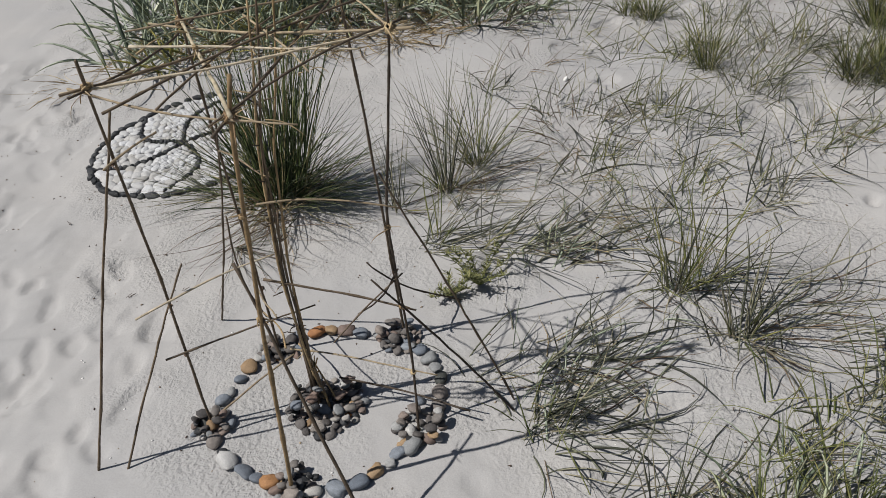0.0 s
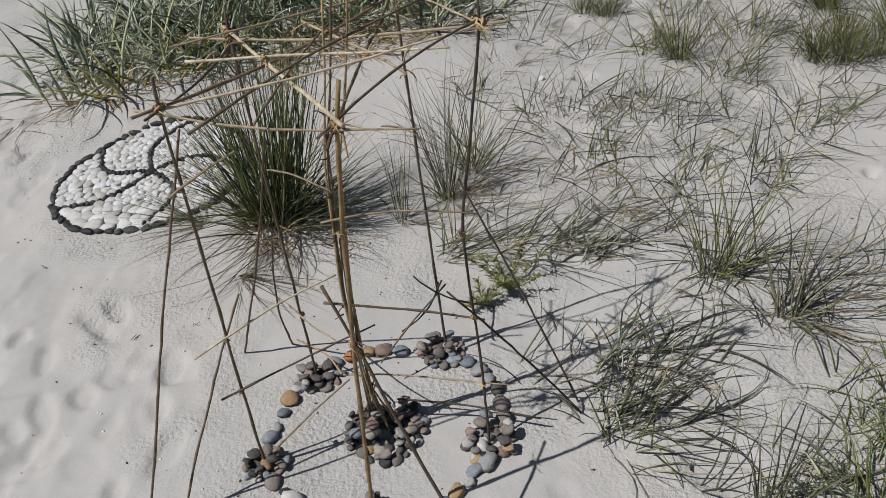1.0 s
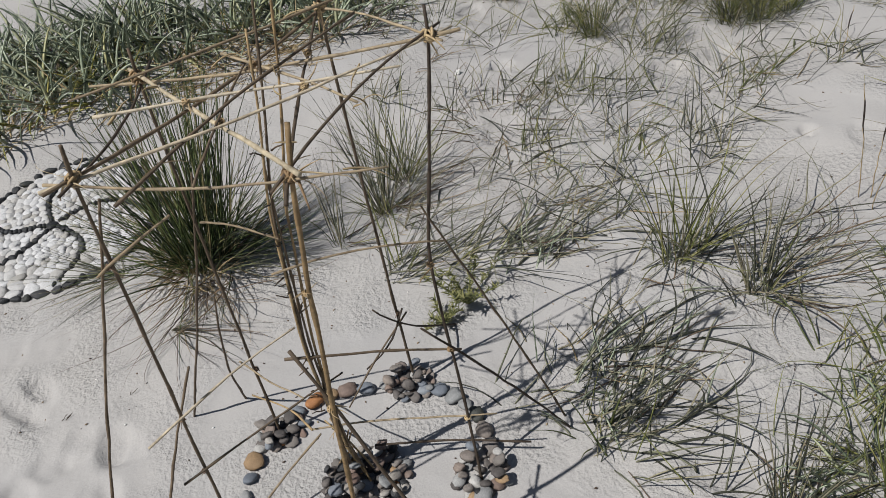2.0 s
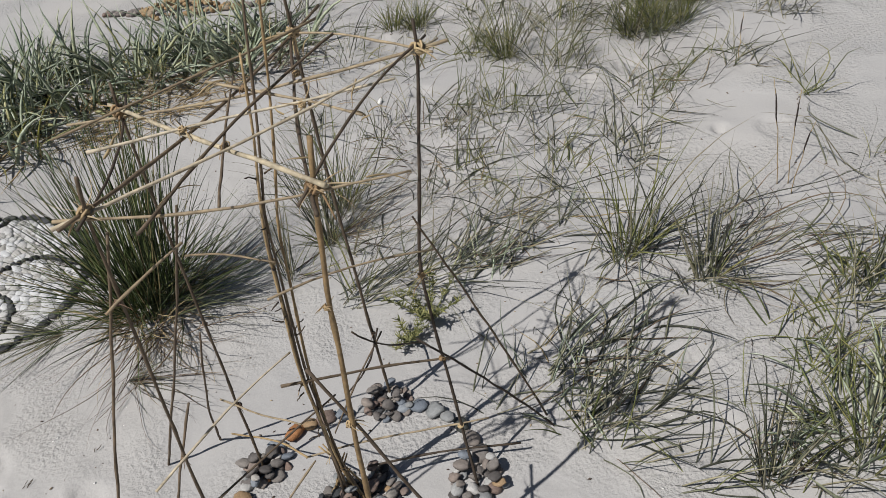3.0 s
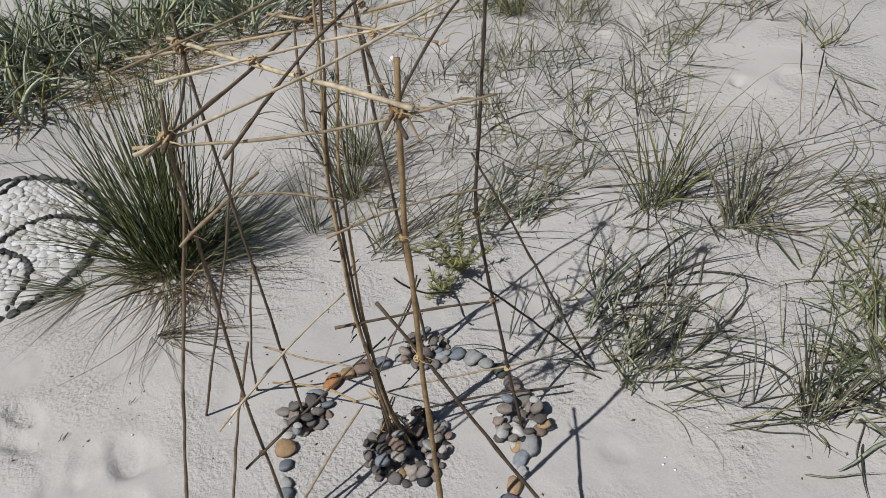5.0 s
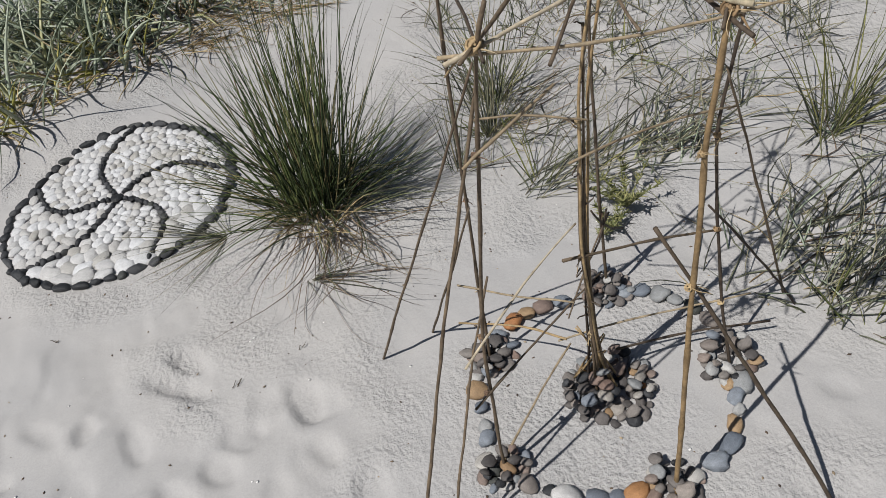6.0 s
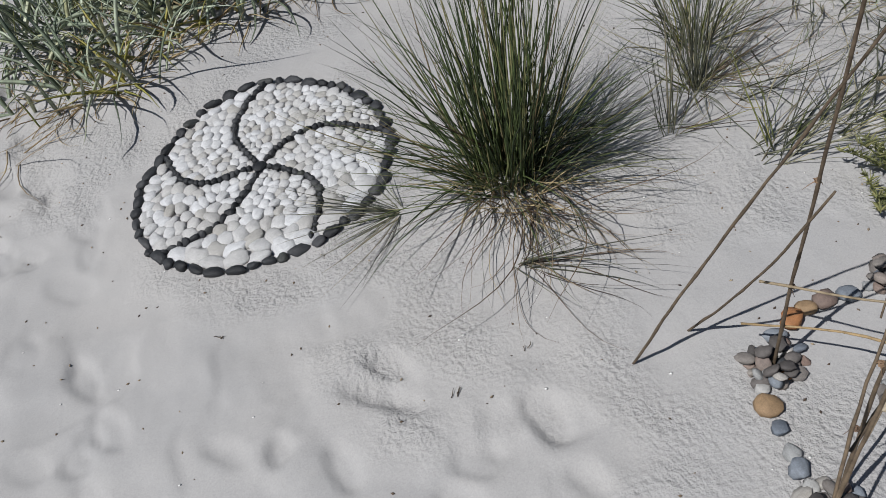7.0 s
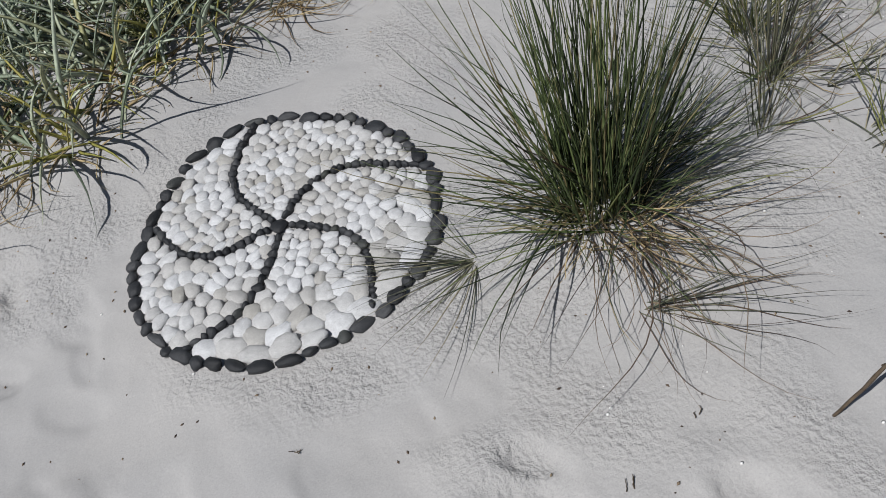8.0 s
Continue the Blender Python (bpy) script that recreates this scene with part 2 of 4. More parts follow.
# ---- builders ----
def mesh_of(name, verts, faces, material, smooth=True):
    me = bpy.data.meshes.new(name)
    me.from_pydata(np.asarray(verts).tolist(), [], np.asarray(faces).tolist() if not isinstance(faces, list) else faces)
    if smooth:
        me.shade_smooth()
    me.materials.append(material)
    return me


def thing(name, x=0.0, y=0.0, z=0.0, **tags):
    ob = new(name)
    ob.empty_display_size = 0.05
    ob.matrix_basis = Matrix.Translation((x, y, z))
    return tagged(ob, **tags)


def world_of(ob):
    m = ob.matrix_basis
    return world_of(ob.parent) @ ob.matrix_parent_inverse @ m if ob.parent else m.copy()


def put(name, mesh, parent, label="", m=None):
    """One mesh as a part, in world places."""
    ob = new(name, mesh)
    ob.parent = parent
    base = world_of(parent)
    ob.matrix_parent_inverse = base.inverted()
    if m is not None:
        ob.matrix_basis = m
    if label:
        tagged(ob, label)
    return ob


def tube(path, radii, sides=6):
    """Verts and faces of a tube along a path of points, closed at both ends."""
    path = np.asarray(path, float)
    n = len(path)
    t = np.gradient(path, axis=0)
    t /= np.linalg.norm(t, axis=1)[:, None] + 1e-12
    ref = np.array([0.0, 0.0, 1.0]) if abs(t[0, 2]) < 0.9 else np.array([1.0, 0, 0])
    verts, faces = [], []
    for i in range(n):
        u = np.cross(t[i], ref)
        u /= np.linalg.norm(u) + 1e-12
        w = np.cross(t[i], u)
        for k in range(sides):
            a = 2 * math.pi * k / sides
            verts.append(path[i] + radii[i] * (math.cos(a) * u + math.sin(a) * w))
    for i in range(n - 1):
        for k in range(sides):
            j = (k + 1) % sides
            faces.append([i * sides + k, i * sides + j, (i + 1) * sides + j, (i + 1) * sides + k])
    faces += [list(range(sides))[::-1], [(n - 1) * sides + k for k in range(sides)]]
    return verts, faces


def stick_mesh(name, a, b, r0, r1, material, bow=0.006, seed=0, via=(), stout=0.60):
    """A dry stem from a to b: tapered, a little crooked, with swollen nodes."""
    g = np.random.default_rng(seed)
    a, b = np.array(a, float), np.array(b, float)
    n = max(8, int(np.linalg.norm(b - a) / 0.035))
    s = np.linspace(0, 1, n)
    off = g.normal(size=3) * bow
    wob = np.cumsum(g.normal(size=(n, 3)) * 0.0008, axis=0)
    wob -= s[:, None] * wob[-1]
    path = a + (b - a) * s[:, None] + np.sin(s * math.pi)[:, None] * off + wob
    if len(via):
        k = np.array([a, *via, b], float)
        at = np.concatenate([[0], np.cumsum(np.linalg.norm(np.diff(k, axis=0), axis=1))])
        path = np.stack([np.interp(s * at[-1], at, k[:, j]) for j in range(3)], -1) + wob
        path[1:-1] = (path[:-2] + 2 * path[1:-1] + path[2:]) / 4
    rad = stout * (r0 + (r1 - r0) * s) * g.uniform(0.92, 1.08, n)
    rad[(np.arange(n) + seed) % 5 == 0] *= 1.22
    v, f = tube(path, rad)
    return mesh_of(name, v, f, material)


def binding_mesh(name, p, size, material, seed):
    """One long fibre wound in many turns about a crossing, with two loose ends."""
    g = np.random.default_rng(seed)
    n, turns = 110, 10
    s = np.linspace(0, 1, n)
    a = s * turns * 2 * math.pi
    ax1, ax2 = s * 2.6 * math.pi + g.random() * 6, np.sin(s * 5.1 + g.random() * 6) * 1.1
    w = np.stack([np.cos(ax1) * np.cos(ax2), np.sin(ax1) * np.cos(ax2), np.sin(ax2)], -1)
    u = np.cross(w, np.array([0.3, 0.2, 0.93]))
    u /= np.linalg.norm(u, axis=1)[:, None] + 1e-9
    v = np.cross(w, u)
    r = size * (0.62 + 0.26 * np.sin(s * 23 + seed) + 0.22 * np.sin(s * 61 + 2 * seed))
    path = np.array(p) + r[:, None] * (np.cos(a)[:, None] * u + np.sin(a)[:, None] * v)
    ends = []
    for k in (0, 1):
        d = g.normal(size=3)
        d[2] = -abs(d[2]) * 0.7
        d /= np.linalg.norm(d)
        t = np.linspace(0.15, 1, 6)[:, None]
        ends.append((path[-1] if k else path[0]) + d * t * size * g.uniform(2.0, 4.2) - np.array([0, 0, 1.0]) * t * t * size)
    path = np.concatenate([ends[0][::-1], path, ends[1]])
    rad = np.full(len(path), size * 0.19)
    rad[:6], rad[-6:] = np.linspace(0.08, 0.19, 6) * size, np.linspace(0.19, 0.08, 6) * size
    vv, f = tube(path, rad, 4)
    return mesh_of(name, vv, f, material)


def blade_arrays(roots, az, lean, bend, length, width, g, segs=7, drift=0.25, lift=0.004, ridge=0.35, sway=(0, 0), broken=0.0):
    """Curved tapering blades, three-sided in section, that lie on the sand where they reach it; a share of them is snapped over."""
    n = len(roots)
    roots = np.asarray(roots, float)
    s = np.linspace(0, 1, segs)
    th = lean[:, None] + bend[:, None] * s[None] ** 1.4
    if broken:
        snap = (g.random(n) < broken)[:, None] * np.clip((s[None] - g.uniform(0.35, 0.8, (n, 1))) / 0.12, 0, 1)
        th = th + snap * np.radians(g.uniform(35, 110, (n, 1)))
    a = az[:, None] + (g.normal(size=n) * drift)[:, None] * s[None] ** 1.5 + 0.5 * drift * np.sin(5 * s[None] + g.random((n, 1)) * 6.3) * s[None]
    d = np.stack([np.sin(th) * np.cos(a), np.sin(th) * np.sin(a), np.cos(th)], -1)
    step = (length / (segs - 1))[:, None, None] * d
    p = np.concatenate([np.zeros((n, 1, 3)), np.cumsum(step[:, :-1], axis=1)], 1) + roots[:, None]
    rise = p[..., 2] - roots[:, None, 2]
    p[..., 0], p[..., 1] = p[..., 0] + sway[0] * rise, p[..., 1] + sway[1] * rise
    floor = height(p[..., 0], p[..., 1]) + lift + 0.012 * g.random((n, 1)) * s[None]
    p[:, 1:, 2] = np.maximum(p[:, 1:, 2], floor[:, 1:])
    side = np.stack([-np.sin(a), np.cos(a), np.zeros_like(a)], -1)
    tw = g.normal(size=n)[:, None] * 0.9
    up = np.cross(side, d)
    side, up = side * np.cos(tw)[..., None] + up * np.sin(tw)[..., None], up * np.cos(tw)[..., None] - side * np.sin(tw)[..., None]
    w = width[:, None] * np.clip(1.02 - s ** 2.2, 0.06, 1)[None] * np.where(s < 0.12, 0.8, 1)[None]
    v = np.stack([p + side * w[..., None] / 2, p - side * w[..., None] / 2, p - up * (w * ridge)[..., None]], 2)
    idx = np.arange(n * segs * 3).reshape(n, segs, 3)
    f = []
    for k in range(3):
        j = (k + 1) % 3
        f.append(np.stack([idx[:, :-1, k], idx[:, :-1, j], idx[:, 1:, j], idx[:, 1:, k]], -1).reshape(-1, 4))
    return v.reshape(-1, 3), np.concatenate(f)


def blades(name, x, y, n, spread, length, width, lean, bend, material, seed, az=None, az_spread=None, parent=None, label="", segs=7, drift=0.25, up=0.0, ridge=0.35, sway=(0, 0), broken=0.0):
    """A mesh of n blades about (x, y). Pairs are ranges; az: the way they lean, in degrees (None: all round, outwards)."""
    g = np.random.default_rng(seed)
    r, q = spread * np.sqrt(g.random(n)), g.random(n) * 2 * math.pi
    px, py = x + r * np.cos(q), y + r * np.sin(q)
    roots = np.stack([px, py, height(px, py) - 0.006 + up], -1)
    a = q + g.normal(size=n) * 0.6 if az is None else np.radians(az) + g.normal(size=n) * np.radians(az_spread or 40)
    rel = g.random(n)
    ln = length[0] + (length[1] - length[0]) * g.random(n) ** 0.8
    le = np.radians(lean[0] + (lean[1] - lean[0]) * rel)
    be = np.radians(bend[0] + (bend[1] - bend[0]) * g.random(n) * (0.4 + 0.6 * rel))
    wd = width * g.uniform(0.7, 1.25, n)
    v, f = blade_arrays(roots, a, le, be, ln, wd, g, segs, drift, ridge=ridge, sway=sway, broken=broken)
    return tagged(put(name, mesh_of(name, v, f, material), parent, label), kind="stuff")


# ---- ground: one sheet to the horizon ----
def axis_steps(lo, hi, fine):
    mid = list(np.arange(lo, hi, fine))
    out, step, p = [], fine, hi
    while p < 900:
        out.append(p)
        step *= 1.16
        p += step
    back, step, p = [], fine, lo
    while p > -900:
        step *= 1.16
        p -= step
        back.append(p)
    return np.array(back[::-1] + mid + out)


gx, gy = axis_steps(-2.7, 1.5, 0.0125), axis_steps(0.7, 4.3, 0.0125)
GX, GY = np.meshgrid(gx, gy, indexing="ij")
GV = np.stack([GX, GY, height(GX, GY)], -1).reshape(-1, 3)
gi = np.arange(len(gx) * len(gy)).reshape(len(gx), len(gy))
GF = np.stack([gi[:-1, :-1], gi[1:, :-1], gi[1:, 1:], gi[:-1, 1:]], -1).reshape(-1, 4)
tagged(new("ground", mesh_of("ground", GV, GF, SAND)), "pale dry beach sand with soft footprints and hollows", "sand", kind="structure")


# ---- stones: a few rounded shapes, shared ----
def pebble_mesh(material, seed, rough=0.16, square=0.0):
    bm = bmesh.new()
    bmesh.ops.create_icosphere(bm, subdivisions=2, radius=1.0)
    g = np.random.default_rng(seed)
    o = Vector(g.uniform(-50, 50, 3))
    for v in bm.verts:
        c = v.co.normalized()
        k = 1 + rough * 2 * noise.noise(c * 0.9 + o) + rough * 0.6 * noise.noise(c * 2.3 + o)
        q = Vector([math.copysign(abs(t) ** (1 - square), t) for t in c])
        v.co = q * k
    me = bpy.data.meshes.new("stone")
    bm.to_mesh(me)
    bm.free()
    me.shade_smooth()
    me.materials.append(material)
    return me


SHAPES = {m.name: [pebble_mesh(m, 11 * i + 3, 0.24, 0.07 * (i % 3)) for i in range(7)] for m in (WHITE_STONE, DARK_STONE, GREY_STONE, BLUE_STONE, RUST_STONE, TAN_STONE, PALE_STONE, OCHRE_STONE, SHELL)}


def stone(name, parent, material, x, y, z, rx, ry, rz, turn, g, tilt=6, label=""):
    m = pose(x, y, z, g.normal() * tilt, g.normal() * tilt, turn) @ Matrix.Diagonal((rx, ry, rz, 1))
    return put(name, SHAPES[material.name][int(g.integers(7))], parent, label, m)


# ---- the frame of tied sticks ----
TL, F, TR, V, TLL = (-0.723, 1.425, 1.027), (-0.430, 1.298, 1.004), (-0.154, 1.501, 1.054), (-0.283, 1.780, 1.045), (-0.624, 1.733, 1.031)
frame_thing = thing("stick_frame", CAIRN[0], CAIRN[1], 0, label="five-sided frame of dry sticks tied with raffia over stones", category="land art")


def ext(a, b, before, after):
    """The stretch from a to b, lengthened at both ends by so many metres."""
    a, b = Vector(a), Vector(b)
    d = (b - a).normalized()
    return tuple(a - d * before), tuple(b + d * after)


def up(p, dz):
    return (p[0], p[1], p[2] + dz)


STICKS = [
    # posts, from the stone heaps to the points of the star
    ((-0.790, 1.530, -0.02), (-0.711, 1.402, 1.092), 0.0052, 0.0042, BARK, (-0.773, 1.519, 0.435), TL),
    ((-0.655, 1.814, -0.02), (-0.620, 1.728, 1.085), 0.0052, 0.0042, BARK, (-0.646, 1.797, 0.255), (-0.638, 1.770, 0.60), TLL),
    ((-0.284, 1.846, -0.02), (-0.280, 1.772, 1.200), 0.0055, 0.0045, BARK, (-0.285, 1.846, 0.300), (-0.284, 1.830, 0.74), V),
    ((-0.233, 1.462, -0.02), up(TR, 0.05), 0.0050, 0.0042, BARK, (-0.228, 1.508, 0.163), (-0.228, 1.526, 0.366), (-0.229, 1.531, 0.594), TR),
    ((-0.537, 1.290, -0.02), (-0.412, 1.306, 1.075), 0.0074, 0.0058, OCHRE, (-0.489, 1.303, 0.544), (-0.463, 1.307, 0.79), F),
    # star
    (*ext(TL, TR, 0.05, 0.04), 0.0050, 0.0032, REED),
    (*ext(up(TL, 0.006), up(V, 0.008), 0.05, 0.10), 0.0052, 0.0044, BARK),
    (*ext(up(F, 0.012), up(TLL, 0.006), 0.03, 0.03), 0.0074, 0.0058, STRIP),
    (*ext(up(F, -0.004), up(V, 0.0), 0.06, 0.09), 0.0058, 0.0042, BARK),
    (*ext(up(TR, 0.002), up(TLL, -0.004), 0.05, 0.10), 0.0052, 0.0038, REED),
    # sides of the star
    (*ext(up(TL, -0.006), up(F, 0.003), 0.05, 0.14), 0.0042, 0.0030, REED),
    (*ext(up(F, 0.0), up(TR, 0.004), 0.04, 0.03), 0.0044, 0.0034, BARK),
    (*ext(up(TR, -0.004), up(V, -0.006), 0.03, 0.05), 0.0040, 0.0032, REED),
    (*ext(up(V, 0.006), up(TLL, 0.004), 0.05, 0.12), 0.0044, 0.0034, REED),
    (*ext(up(TLL, -0.005), up(TL, 0.004), 0.08, 0.05), 0.0044, 0.0034, BARK),
    # further rails across the top
    ((-0.695, 1.600, 1.036), (-0.216, 1.470, 1.032), 0.0045, 0.0034, REED, (-0.549, 1.563, 1.034), (-0.364, 1.512, 1.030)),
    ((-0.670, 1.340, 1.012), (-0.234, 1.690, 1.052), 0.0048, 0.0038, BARK),
    ((-0.474, 1.692, 1.046), (-0.302, 1.408, 1.024), 0.0046, 0.0034, REED),
    ((-0.557, 1.310, 1.021), (-0.422, 1.728, 1.026), 0.0040, 0.0032, BARK),
    # props that lean on the posts
    ((-1.068, 1.405, -0.01), (-0.711, 1.461, 0.968), 0.0048, 0.0036, BARK),
    ((-0.990, 1.396, -0.01), (-0.724, 1.549, 0.530), 0.0044, 0.0034, BARK),
    ((-0.875, 1.987, -0.01), (-0.600, 1.712, 0.835), 0.0046, 0.0034, BARK),
    ((-0.728, 1.993, -0.015), (-0.657, 1.730, 0.535), 0.0042, 0.0032, BARK),
    ((0.020, 1.560, -0.01), (-0.225, 1.515, 0.740), 0.0042, 0.0032, BARK),
    ((0.015, 1.522, -0.01), (-0.282, 1.491, 0.480), 0.0042, 0.0034, BARK),
    ((-0.308, 1.107, -0.01), (-0.522, 1.342, 0.663), 0.0058, 0.0046, BARK),
    ((-0.120, 2.000, -0.01), (-0.345, 1.795, 0.310), 0.0040, 0.0032, BARK),
    # spokes from the posts to the middle
    ((-0.835, 1.461, 0.445), (-0.515, 1.583, 0.510), 0.0040, 0.0026, REED),
    ((-0.825, 1.500, 0.280), (-0.455, 1.604, 0.332), 0.0038, 0.0028, BARK),
    ((-0.680, 1.842, 0.252), (-0.548, 1.569, 0.331), 0.0036, 0.0028, REED),
    ((-0.556, 1.577, 0.442), (-0.200, 1.552, 0.330), 0.0046, 0.0034, BARK),
    ((-0.560, 1.635, 0.165), (-0.165, 1.487, 0.172), 0.0036, 0.0028, REED),
    ((-0.440, 1.600, 0.085), (-0.097, 1.489, 0.036), 0.0040, 0.0034, BARK),
    ((-0.765, 1.452, 0.842), (-0.620, 1.421, 0.928), 0.0038, 0.0028, REED),
    ((-0.520, 1.575, 0.655), (-0.190, 1.525, 0.640), 0.0034, 0.0026, REED),
    ((-0.622, 1.720, 0.722), (-0.485, 1.556, 0.739), 0.0034, 0.0026, REED),
    ((-0.262, 1.848, 0.225), (-0.470, 1.740, 0.085), 0.0038, 0.0030, BARK),
    ((-0.272, 1.842, 0.245), (-0.400, 1.800, 0.130), 0.0038, 0.0030, BARK),
    ((-0.560, 1.600, 0.200), (-0.690, 1.870, 0.110), 0.0040, 0.0030, OCHRE),
    ((-0.780, 1.540, 0.030), (-0.545, 1.610, 0.170), 0.0042, 0.0032, REED),
]
for i, (a, b, r0, r1, m, *via) in enumerate(STICKS):
    put("stick", stick_mesh("stick", a, b, r0, r1, m, 0.011, i, via, 0.70 if i < 5 or i > 18 else 0.58), frame_thing, "straw-coloured dry reed" if m is REED else "pale peeled cane" if m is STRIP else "")
# the bundle in the middle, bowed a little
SPINE = np.array([(-0.506, 1.584, -0.01), (-0.511, 1.583, 0.44), (-0.480, 1.585, 0.78), (-0.417, 1.576, 1.054), (-0.380, 1.571, 1.23)])


def spine(z):
    return np.array([np.interp(z, SPINE[:, 2], SPINE[:, k]) for k in range(3)])


for i in range(6):
    g = np.random.default_rng(200 + i)
    o, q = g.normal(size=2) * 0.009, g.normal(size=2) * 0.010
    top = (1.22, 1.12, 0.90, 0.62, 1.23, 0.40)[i]
    a, b = spine(-0.01), spine(top)
    via = [tuple(spine(z) + np.array([*(o * 0.7 + q * z), 0])) for z in (0.15, 0.30, 0.45, 0.60, 0.78, 1.0) if z < top - 0.05]
    put("stick", stick_mesh("stick", (a[0] + 2 * o[0], a[1] + 2 * o[1], -0.01), (b[0] + q[0], b[1] + q[1], top), 0.0058, 0.0036, (BARK, OCHRE, BARK)[i % 3], 0.010, 300 + i, via), frame_thing)
for i in range(5):
    g = np.random.default_rng(260 + i)
    q = g.random() * 2 * math.pi
    put("stick", stick_mesh("stick", (-0.50 + 0.05 * math.cos(q), 1.60 + 0.05 * math.sin(q), 0.02), (-0.50 - 0.03 * math.cos(q), 1.60 - 0.03 * math.sin(q), g.uniform(0.12, 0.24)), 0.0045, 0.003, OCHRE, 0.004, 360 + i), frame_thing)
for i in range(22):
    g = np.random.default_rng(420 + i)
    t, q = g.uniform(0.08, 0.75), g.random() * 2 * math.pi
    p = spine(1.22 * t) + np.array([0.008 * math.cos(q), 0.008 * math.sin(q), 0])
    d = np.array([math.cos(q), math.sin(q), g.uniform(-0.2, 0.9)]) * g.uniform(0.012, 0.03)
    put("twig_stub", stick_mesh("twig_stub", p, p + d, 0.0030, 0.0016, BARK, 0.002, 450 + i), frame_thing)
INNER = [(-0.364, 1.511, 1.028), (-0.549, 1.563, 1.034), (-0.505, 1.475, 1.026), (-0.338, 1.602, 1.042), (-0.430, 1.614, 1.042)]
for i, p in enumerate([TL, F, TR, V, TLL] + INNER):
    put("binding", binding_mesh("binding", p, 0.0130 if i < 5 else 0.0072, RAFFIA, 40 + i), frame_thing, "straw-coloured raffia binding")
for i, (p, m) in enumerate([((-0.773, 1.520, 0.432), CORD), ((-0.785, 1.528, 0.270), CORD), ((-0.743, 1.450, 0.856), CORD), ((-0.646, 1.798, 0.252), CORD), ((-0.641, 1.778, 0.515), CORD), ((-0.285, 1.846, 0.236), CORD), ((-0.228, 1.525, 0.366), RAFFIA), ((-0.228, 1.508, 0.166), RAFFIA), ((-0.229, 1.531, 0.594), RAFFIA), ((-0.489, 1.304, 0.544), RAFFIA), ((-0.463, 1.307, 0.790), RAFFIA), (tuple(spine(0.20)), RAFFIA), (tuple(spine(0.42)), RAFFIA), (tuple(spine(0.72)), RAFFIA)]):
    put("binding", binding_mesh("binding", p, 0.0060 if m is CORD else 0.0075, m, 80 + i), frame_thing, "thin dark cord binding" if m is CORD else "straw-coloured raffia binding")

for i in range(20):
    g = np.random.default_rng(820 + i)
    a, b = STICKS[5 + i % 13][:2]
    w = g.uniform(0.15, 0.9)
    p = np.array(a) * (1 - w) + np.array(b) * w
    one = blade_arrays([p], np.array([g.random() * 6.3]), np.radians([g.uniform(40, 110)]), np.radians([g.uniform(20, 90)]), np.array([g.uniform(0.03, 0.09)]), np.array([g.uniform(0.003, 0.006)]), g, 7, 1.2, ridge=0.2)
    put("leaf_strip", mesh_of("leaf_strip", *one, STRAW), frame_thing)

# frayed ends of raffia at the ties
for i in range(44):
    g = np.random.default_rng(1620 + i)
    p, ln = ((F, 0.085), (INNER[0], 0.095), (F, 0.07), (TR, 0.05), (TL, 0.055), (TLL, 0.055), (INNER[1], 0.05), ((-0.489, 1.304, 0.544), 0.045), ((-0.463, 1.307, 0.790), 0.045), (INNER[0], 0.08), ((-0.229, 1.531, 0.594), 0.05))[i % 11]
    p = np.array(p) + g.normal(size=3) * 0.004
    one = blade_arrays([p], np.array([g.random() * 6.3]), np.radians([g.uniform(55, 105)]), np.radians([g.uniform(0, 40)]), np.array([ln * g.uniform(0.6, 1.15)]), np.array([g.uniform(0.0016, 0.0034)]), g, 7, 0.8, ridge=0.25)
    put("raffia_end", mesh_of("raffia_end", *one, RAFFIA_LOOSE), frame_thing)

# ---- the stone ring and its heaps ----
B, R, T, P, K, G = BLUE_STONE, RUST_STONE, TAN_STONE, PALE_STONE, DARK_STONE, GREY_STONE
ring = thing("stone_ring", CAIRN[0], CAIRN[1], hz(*CAIRN), label="loose ring of coloured beach stones laid round the stick frame", category="stone circle")
RING = [
    (-0.552, 1.876, R, 0.027), (-0.508, 1.882, T, 0.023), (-0.464, 1.876, G, 0.026), (-0.416, 1.859, B, 0.025), (-0.368, 1.852, P, 0.014),
    (-0.276, 1.786, B, 0.021), (-0.238, 1.772, B, 0.024), (-0.212, 1.734, P, 0.027), (-0.194, 1.698, P, 0.022), (-0.177, 1.652, K, 0.022),
    (-0.178, 1.592, G, 0.027), (-0.184, 1.540, G, 0.027), (-0.252, 1.412, P, 0.033), (-0.272, 1.436, P, 0.017), (-0.282, 1.394, B, 0.022), (-0.301, 1.364, P, 0.015),
    (-0.336, 1.339, T, 0.023), (-0.377, 1.310, B, 0.028), (-0.430, 1.295, B, 0.027), (-0.484, 1.292, WHITE_STONE, 0.024),
    (-0.600, 1.328, R, 0.027), (-0.636, 1.346, B, 0.020), (-0.668, 1.362, B, 0.025), (-0.718, 1.398, WHITE_STONE, 0.028), (-0.740, 1.433, K, 0.016), (-0.770, 1.468, G, 0.026),
    (-0.781, 1.618, B, 0.024), (-0.768, 1.648, P, 0.020), (-0.748, 1.700, B, 0.020), (-0.733, 1.746, T, 0.027), (-0.711, 1.784, P, 0.018), (-0.603, 1.864, B, 0.023),
]
LABELS = {B.name: "blue-grey rounded stone", R.name: "rust-orange rounded stone", T.name: "tan rounded stone", P.name: "pale rounded stone", WHITE_STONE.name: "white rounded stone", K.name: "dark rounded stone"}
